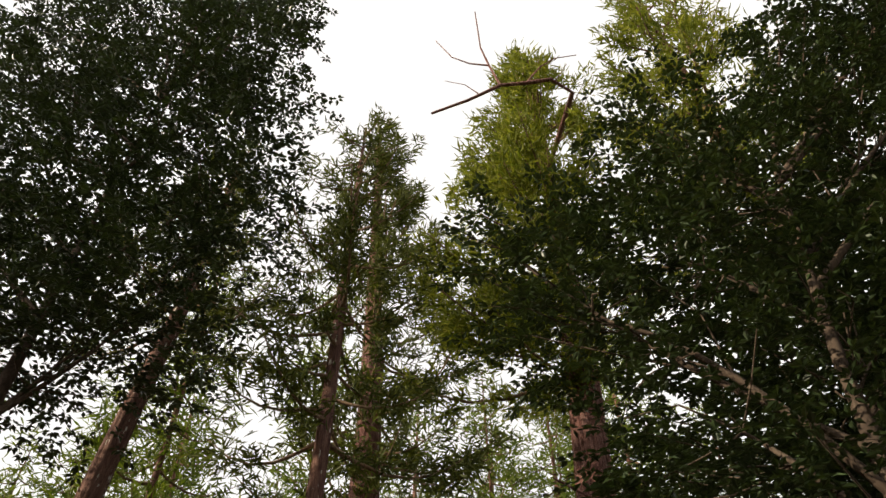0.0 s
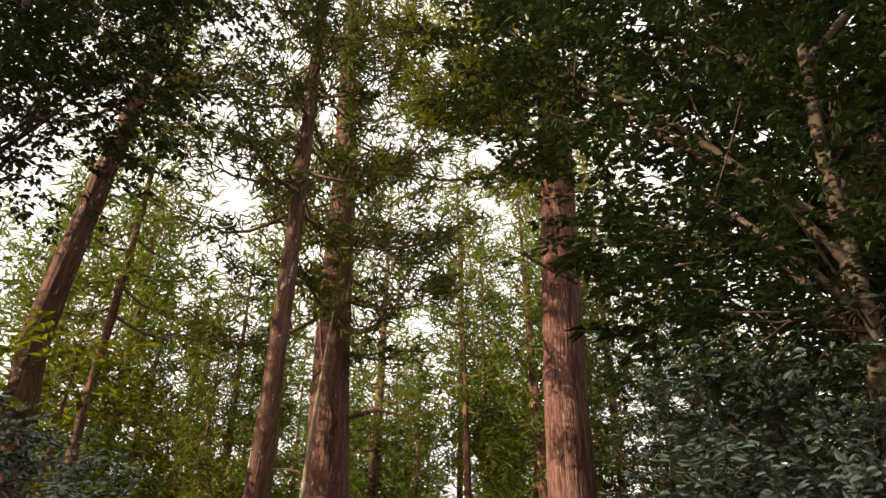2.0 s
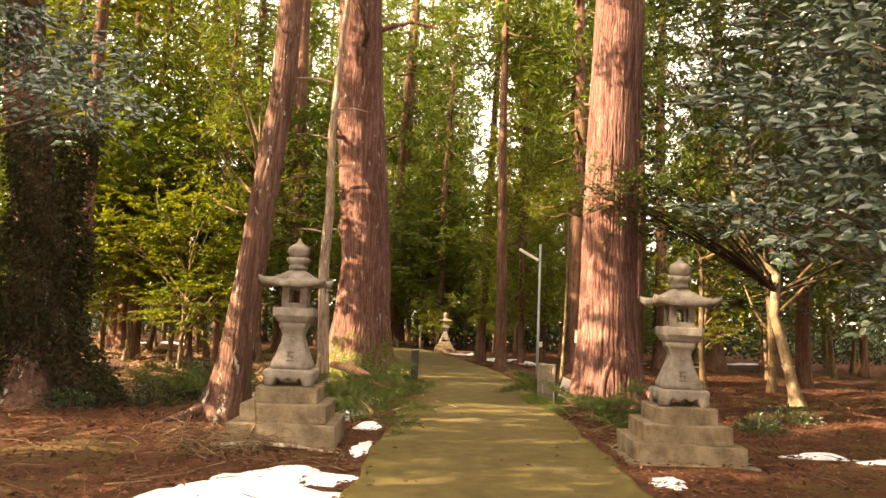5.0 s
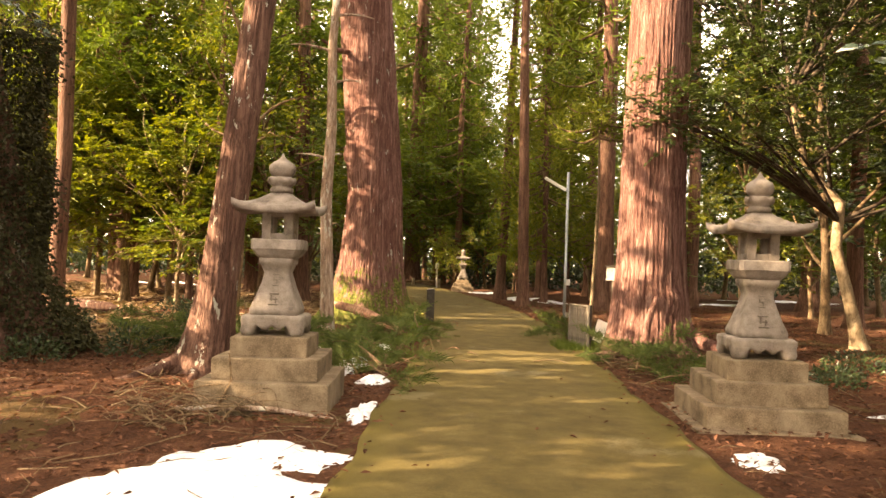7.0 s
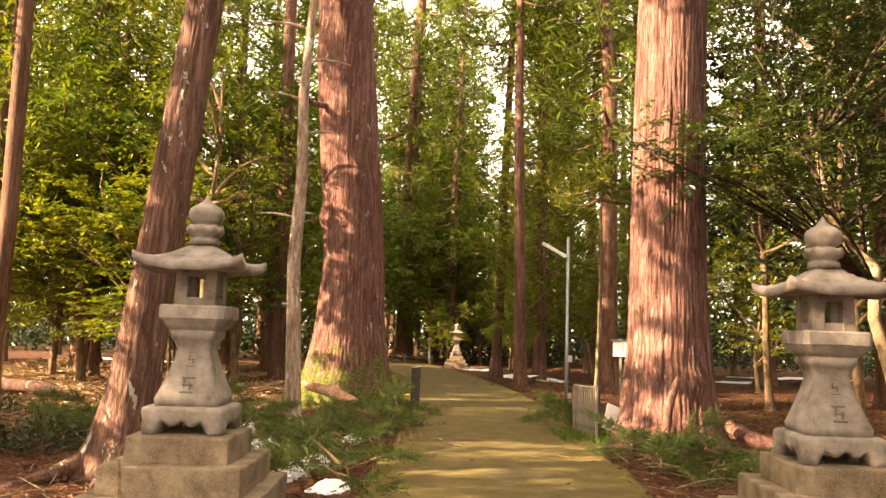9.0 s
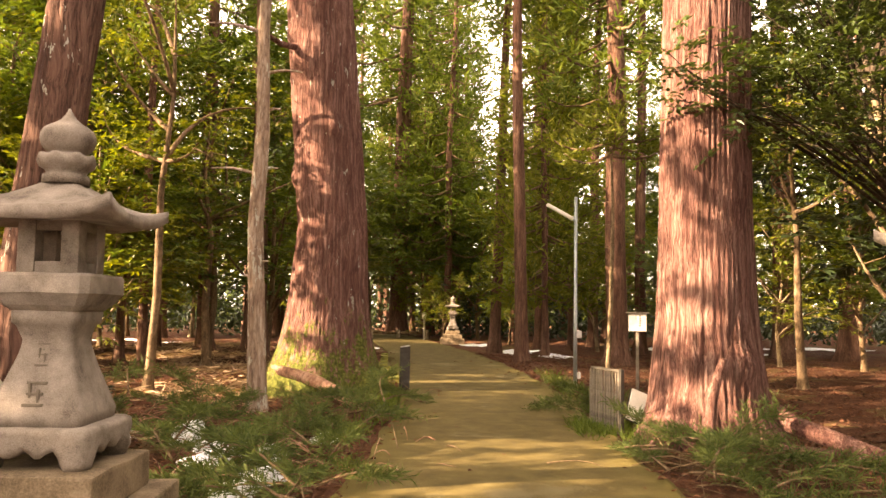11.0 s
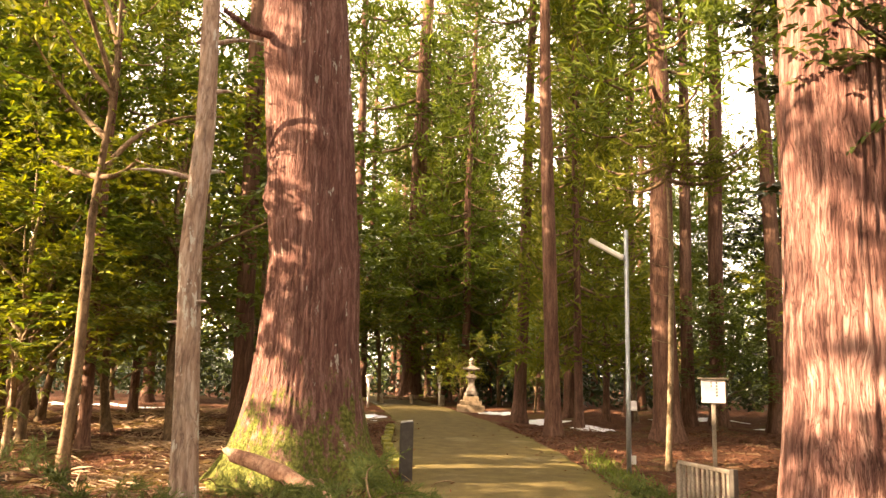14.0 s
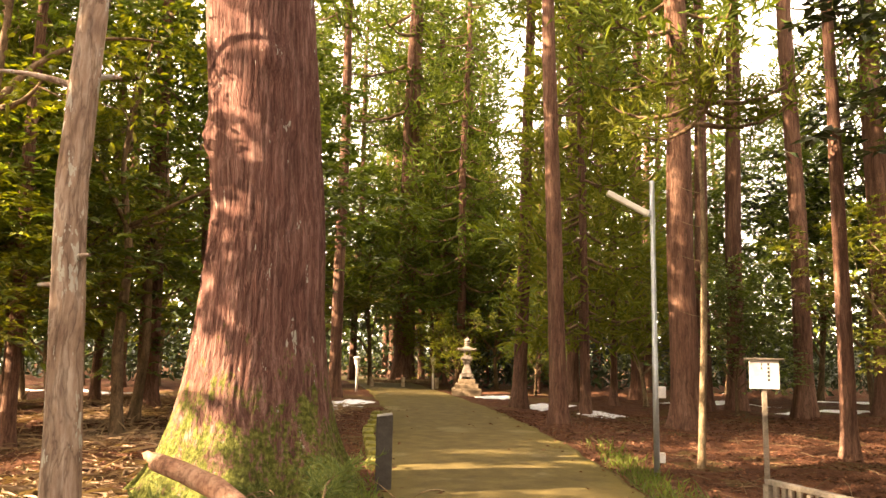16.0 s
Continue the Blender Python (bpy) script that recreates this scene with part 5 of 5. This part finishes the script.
def rail_barrier():
    t = thing("log_barrier", "low weathered log rail closing the path end", "barrier", pose(-4.6, 45.6, -0.04, 0, 0, 4))
    for x in (0.0, 1.3, 2.7):
        part("post", roughen(loft(bmesh.new(), [(0, 0.09), (0.42, 0.09), (0.44, 0.07)], False, 12), 0.01), WOOD_OLD, t)
        t.children[-1].location.x = x
    part_of("rail", Shape().tube([(-0.1, 0, 0.30), (0.9, 0.02, 0.27), (2.0, 0, 0.30), (2.9, 0.02, 0.28)], [0.07] * 4, 10, 0.04).mesh("rail", BARK_BROWN), t)


lamp_post()
sign()
fence()
leaning_board()
bollard(-1.07, 21.9, 0.84, "dark square wooden bollard with pale slanted top")
for k, y_ in enumerate((23.6, 24.5, 25.3, 26.2, 27.2, 28.1, 29.2, 30.2, 31.3)):
    kerb_stone(y_, 0.5 + 0.12 * math.sin(k * 1.9), k)
light_ = garden_light(-4.75, 42.6)
copy_thing(light_, pose(-1.95, 44.0, float(land(-1.95, 44.0))))
rail_barrier()


def log():
    t = thing("fallen_log", "stripped reddish log lying by the mossy cedar", "log", pose(0.13, 0, 0))
    pts = [(-3.14, 20.48, 0.43), (-2.8, 20.25, 0.38), (-2.4, 19.98, 0.30), (-2.05, 19.68, 0.17), (-1.62, 19.3, 0.06)]
    part_of("stem", Shape().tube(pts, [0.085, 0.095, 0.10, 0.095, 0.08], 14, 0.04).mesh("stem", BARK_LOG), t)
    part_of("snag", Shape().tube([(-3.12, 20.47, 0.43), (-3.24, 20.55, 0.47), (-3.32, 20.6, 0.48)], [0.08, 0.05, 0.012], 9, 0.2).mesh("snag", BARK_LOG), t)


log()


def old_log():
    t = thing("fallen_log", "old dark rotting log lying on the forest floor", "log", pose(-9.26, 21.65, 0.10))
    part_of("stem", Shape().tube([(-1.9, 0.25, 0.02), (-1.0, 0.1, 0.05), (0.0, 0, 0.04), (0.7, -0.05, 0.0), (0.9, -0.06, -0.03)], [0.15, 0.16, 0.15, 0.12, 0.05], 14, 0.10).mesh("stem", BARK_LICHEN), t)


old_log()


def bare_branch(x, y, pts, label):
    t = thing("fallen_branch", label, "branch", pose(x, y, float(land(x, y))))
    p = np.array(pts, float)
    part_of("stem", Shape().tube(p, np.linspace(0.035, 0.018, len(p)), 8, 0.06).mesh("stem", BARK_PALE), t)
    part_of("side_twig", Shape().tube([p[1], p[1] + np.array([0.1, 0.1, 0.25]), p[1] + np.array([0.05, 0.15, 0.5])], [0.02, 0.014, 0.008], 6).mesh("side_twig", BARK_BROWN), t)


bare_branch(-4.3, 16.6, [(-0.1, 0, 0.55), (-0.02, 0, 0.3), (0.08, 0, 0.12), (0.3, 0, 0.04), (0.55, 0.05, 0.02)], "pale curved dead branch sticking up among fronds")
bare_branch(-4.05, 16.8, [(-0.1, 0, 0.5), (0.0, 0, 0.28), (0.16, 0, 0.1), (0.4, 0.02, 0.02)], "pale bent dead branch lying in green fronds")
bare_branch(-2.3, 11.15, [(-0.6, 0, 0.06), (-0.2, -0.03, 0.1), (0.3, 0.03, 0.09), (0.9, -0.05, 0.03), (1.25, -0.25, 0.0)], "pale dry branch lying before the lantern plinth")


# ---- snow ----
def snow(x, y, rx, ry, h, seed):
    n, m = 48, 10
    g = np.random.default_rng(seed)
    th = np.arange(n) * 2 * np.pi / n
    edge = 1 + 0.32 * sum(g.uniform(0.2, 0.6) * np.cos(k * th + g.uniform(0, 6.28)) for k in (2, 3, 5, 7, 11, 17)) / 1.6
    v, f = [], []
    for i in range(m + 1):
        u = i / m
        px, py = x + rx * u * edge * np.cos(th), y + ry * u * edge * np.sin(th)
        pz = land(px, py) + h * (1 - u ** 3) * (0.75 + 0.4 * np.sin(px * 9) * np.cos(py * 8)) - 0.03 * (i == m)
        v.append(np.stack([px, py, pz], 1))
    for i in range(m):
        for j in range(n):
            k = (j + 1) % n
            f.append((i * n + j, (i + 1) * n + j, (i + 1) * n + k, i * n + k))
    ob = new("snow_patch", mesh_of("snow_patch", np.concatenate(v), np.array(f), SNOW))
    tagged(ob, "patch of old melting snow on the forest floor", "snow", "snow patches")


for k, (x_, y_, rx_, ry_, h_) in enumerate(((-1.95, 8.6, 0.95, 1.2, 0.10), (-1.5, 9.6, 0.5, 0.4, 0.07), (-1.15, 11.4, 0.13, 0.5, 0.07), (-1.3, 13.4, 0.2, 0.35, 0.08), (-1.75, 14.6, 0.22, 0.3, 0.13), (-2.0, 15.7, 0.2, 0.3, 0.16),
                                               (4.9, 12.6, 0.5, 0.18, 0.05), (5.8, 12.3, 0.6, 0.2, 0.05), (2.2, 10.1, 0.2, 0.25, 0.04), (-4.0, 35.0, 0.8, 2.2, 0.07), (3.0, 33.0, 0.6, 0.7, 0.04), (1.9, 36.5, 0.8, 0.9, 0.05), (7.5, 39.0, 2.0, 0.5, 0.05),
                                               (14.5, 42.0, 3.0, 0.6, 0.05), (10.0, 36.5, 1.4, 0.35, 0.04), (-14.0, 39.0, 2.0, 0.6, 0.05), (-1.6, 16.9, 0.15, 0.2, 0.10), (-3.12, 16.6, 0.14, 0.45, 0.24), (-2.55, 16.1, 0.28, 0.3, 0.18), (-3.8, 16.2, 0.2, 0.3, 0.16), (-2.45, 15.3, 0.26, 0.25, 0.16), (-1.85, 14.0, 0.2, 0.4, 0.12), (0.6, 40.2, 0.9, 1.0, 0.05))):
    snow(x_, y_, rx_, ry_, h_, 300 + k)


# ---- litter, fallen fronds, twigs ----
def litter():
    n = 85000
    x = rng.normal(0, 7.0, n)
    y = rng.uniform(3, 34, n)
    l, r = edge_at(LEFT_EDGE, y), edge_at(RIGHT_EDGE, y)
    keep = (x < l - 0.02 - 0.1 * rng.random(n)) | (x > r + 0.02 + 0.1 * rng.random(n)) | (rng.random(n) < 0.006 + 0.4 * np.exp(-np.minimum(np.abs(x - l), np.abs(x - r)) / 0.10))
    x, y = x[keep], y[keep]
    n = len(x)
    on = (x > edge_at(LEFT_EDGE, y)) & (x < edge_at(RIGHT_EDGE, y))
    z = np.where(on, 0.018, land(x, y) + 0.012) + rng.uniform(0, 0.02, n)
    ln = rng.uniform(0.03, 0.10, n)
    ob = new("leaf_litter", leaves("leaf_litter", np.stack([x, y, z], 1), np.stack([rng.normal(0, 1, n), rng.normal(0, 1, n), rng.normal(0.05, 0.15, n)], 1), ln, ln * rng.uniform(0.3, 0.6, n), LITTER, flat=0.8))
    tagged(ob, "dry reddish-brown fallen leaves covering the ground", "leaf litter", kind="stuff")


litter()


def debris():
    """Dry sticks strewn over the floor on both sides of the path."""
    g = np.random.default_rng(404)
    n = 2600
    x, y = g.normal(-1, 7.0, n), g.uniform(6, 32, n)
    keep = (x < edge_at(LEFT_EDGE, y) - 0.1) | (x > edge_at(RIGHT_EDGE, y) + 0.1)
    x, y = x[keep], y[keep]
    n = len(x)
    a, ln, rad = g.uniform(0, 6.28, n), g.uniform(0.12, 0.75, n) ** 1.3, g.uniform(0.002, 0.008, n)
    lift = g.uniform(0.0, 0.10, n)
    dx, dy = ln * np.cos(a) / 2, ln * np.sin(a) / 2
    p = [np.stack([x - dx, y - dy, land(x - dx, y - dy) + 0.015], 1), np.stack([x + g.normal(0, 0.03, n), y + g.normal(0, 0.03, n), land(x, y) + 0.02 + lift * 0.7], 1), np.stack([x + dx, y + dy, land(x + dx, y + dy) + 0.015 + lift], 1)]
    side = np.stack([-np.sin(a), np.cos(a), np.zeros(n)], 1)
    up = np.array([[0, 0, 1.0]])
    v = []
    for q, k in zip(p, (1.0, 0.85, 0.35)):
        r = (rad * k)[:, None]
        v += [q + side * r - up * r * 0.6, q - side * r - up * r * 0.6, q + up * r]
    v = np.stack(v, 1).reshape(-1, 3)
    f = []
    for s0 in (0, 3):
        for i in range(3):
            j = (i + 1) % 3
            f.append([s0 + i, s0 + j, s0 + 3 + j, s0 + 3 + i])
    f = (np.arange(n)[:, None, None] * 9 + np.array(f)[None]).reshape(-1, 4)
    tagged(new("dry_sticks", mesh_of("dry_sticks", v, f, BARK_BROWN)), "pale dry sticks and twigs strewn over the forest floor", "sticks", kind="stuff")


debris()


def straw():
    """Pale dead grass and bark strips on the sunny bank."""
    g = np.random.default_rng(515)
    n = 34000
    x, y = g.uniform(-17, -3.2, n), g.uniform(15.5, 36, n)
    patch = np.sin(x * 1.3 + 0.6 * y) + np.sin(y * 1.1 - 0.7 * x) + g.normal(0, 0.6, n)
    x, y = x[patch > -0.1], y[patch > -0.1]
    n = len(x)
    ln = g.uniform(0.12, 0.45, n)
    ob = new("dead_grass", leaves("dead_grass", np.stack([x, y, land(x, y) + g.uniform(0.01, 0.05, n)], 1), np.stack([g.normal(0, 1, n), g.normal(0, 1, n), g.normal(0.08, 0.12, n)], 1), ln, ln * g.uniform(0.04, 0.10, n), STRAW, flat=0.7))
    tagged(ob, "pale dead grass and bark strips on the sunlit bank", "dead grass", kind="stuff")


straw()


def frond():
    t = thing("fallen_frond", "green cedar branch fallen on the ground", "branch", pose(0, 0, 0), "fallen cedar fronds")
    g = np.random.default_rng(77)
    s = np.linspace(0, 1, 7)
    stem = np.stack([0.9 * s, 0.12 * np.sin(3 * s), 0.05 + 0.12 * np.sin(np.pi * s)], 1)
    sh = Shape().tube(stem, 0.012 * (1 - 0.7 * s) + 0.002, 5)
    at, along = [], []
    for i in range(26):
        u = g.uniform(0.1, 1)
        c = np.array([np.interp(u, s, stem[:, k]) for k in range(3)])
        d = np.array([0.6, g.choice([-1, 1]) * g.uniform(0.4, 1.0), g.uniform(-0.1, 0.4)])
        L = g.uniform(0.15, 0.35)
        for q in np.linspace(0.1, 1, 15):
            at.append(c + d * L * q)
            along.append(d * 0.8 + g.normal(0, 0.45, 3))
    at, along = np.array(at), np.array(along)
    at[:, 2] = np.maximum(at[:, 2], 0.01)
    n = len(at)
    part_of("stem", sh.mesh("stem", BARK_BROWN), t)
    part_of("needles", leaves("needles", at, along, g.uniform(0.06, 0.14, n), g.uniform(0.007, 0.014, n), CEDAR_FALLEN, flat=0.4), t)
    return t


fr = frond()
first = True
g_ = np.random.default_rng(9)
for cx_, cy_, sx_, sy_, n_ in ((-1.9, 15.6, 0.75, 1.6, 24), (-2.8, 17.4, 1.0, 0.9, 15), (-1.5, 18.4, 0.4, 0.9, 10), (2.35, 15.0, 0.4, 0.8, 18), (2.6, 15.7, 0.6, 0.4, 8), (-4.6, 17.6, 0.9, 0.8, 22), (-1.3, 13.9, 0.25, 0.6, 12), (-1.3, 20.4, 0.3, 0.4, 6), (1.9, 19.2, 0.12, 0.5, 6), (-4.6, 16.0, 1.0, 0.6, 10)):
    for _ in range(n_):
        x_, y_ = g_.normal(cx_, sx_), g_.normal(cy_, sy_)
        if -0.9 < x_ < 1.85 or (abs(x_ + 2.14) < 0.9 and abs(y_ - 11.86) < 0.9):
            continue
        m_ = pose(x_, y_, float(land(x_, y_)) + g_.uniform(0, 0.10), g_.normal(0, 12), g_.normal(-6, 12), g_.uniform(0, 360)) @ Matrix.Scale(g_.uniform(0.6, 1.1), 4)
        if first:
            fr.matrix_basis = m_
            first = False
            base_scale = Matrix.Diagonal([1 / v for v in fr.scale] + [1])
        else:
            copy_thing(fr, m_ @ base_scale)


def twig_heap(x, y, n, spread, label, mat):
    t = thing("twig_heap", label, "twigs", pose(x, y, float(land(x, y))))
    g = np.random.default_rng(int(abs(x * 100)))
    for k in range(n):
        a = g.uniform(0, 6.28)
        L = g.uniform(0.3, 0.9)
        c = g.normal(0, spread, 2)
        s = np.linspace(-0.5, 0.5, 6)
        p = np.stack([c[0] + L * s * math.cos(a), c[1] + L * s * math.sin(a) + 0.05 * np.sin(6 * s + k), 0.04 + g.uniform(0, 0.22) + L * s * g.normal(0, 0.25) - 0.3 * s * s], 1)
        p[:, 2] = np.maximum(p[:, 2], 0.0)
        part_of("twig", Shape().tube(p, np.linspace(0.009, 0.003, 6) * g.uniform(0.5, 1.2), 4).mesh("twig", mat), t)


twig_heap(-2.75, 11.0, 95, 0.42, "heap of dry brown twigs before the lantern", BARK_BROWN)
twig_heap(-2.2, 16.8, 34, 0.8, "scattered dry twigs among fallen fronds", BARK_BROWN)
twig_heap(-1.75, 15.3, 40, 0.6, "reddish dry twigs lying over green fronds", BARK_LOG)
twig_heap(-3.35, 17.1, 44, 0.7, "tangle of reddish dead twigs on the bank", BARK_LOG)
twig_heap(-4.55, 16.9, 30, 0.45, "broken reddish branches heaped on the ground", BARK_LOG)
twig_heap(-2.4, 20.6, 30, 0.7, "dry twigs under the mossy cedar", BARK_BROWN)
twig_heap(2.5, 15.6, 26, 0.45, "dry twigs beside the cedar roots", BARK_BROWN)


def grass(x, y, rx, ry, n, label, over=-0.03):
    g = np.random.default_rng(int(abs(x * 37 + y * 11)))
    px, py = g.normal(x, rx, n), g.normal(y, ry, n)
    keep = (px < edge_at(LEFT_EDGE, py) + 0.02) | (px > edge_at(RIGHT_EDGE, py) - over)
    px, py = px[keep], py[keep]
    k = len(px)
    ob = new("grass_tuft", leaves("grass_tuft", np.stack([px, py, land(px, py)], 1), np.stack([g.normal(0, 0.5, k), g.normal(0, 0.5, k), np.full(k, 0.8)], 1), g.uniform(0.06, 0.22, k), g.uniform(0.008, 0.016, k), GRASS, flat=0.1))
    tagged(ob, label, "grass", kind="stuff")


grass(1.98, 18.6, 0.13, 0.9, 1500, "green grass tuft at the foot of the fence")
grass(1.62, 17.75, 0.14, 0.28, 900, "bright green grass tuft spilling over the path edge", 0.45)
grass(-1.2, 20.0, 0.12, 1.3, 900, "grass and moss along the path edge")
grass(1.98, 23.4, 0.16, 1.5, 700, "short grass along the path edge by lamp")
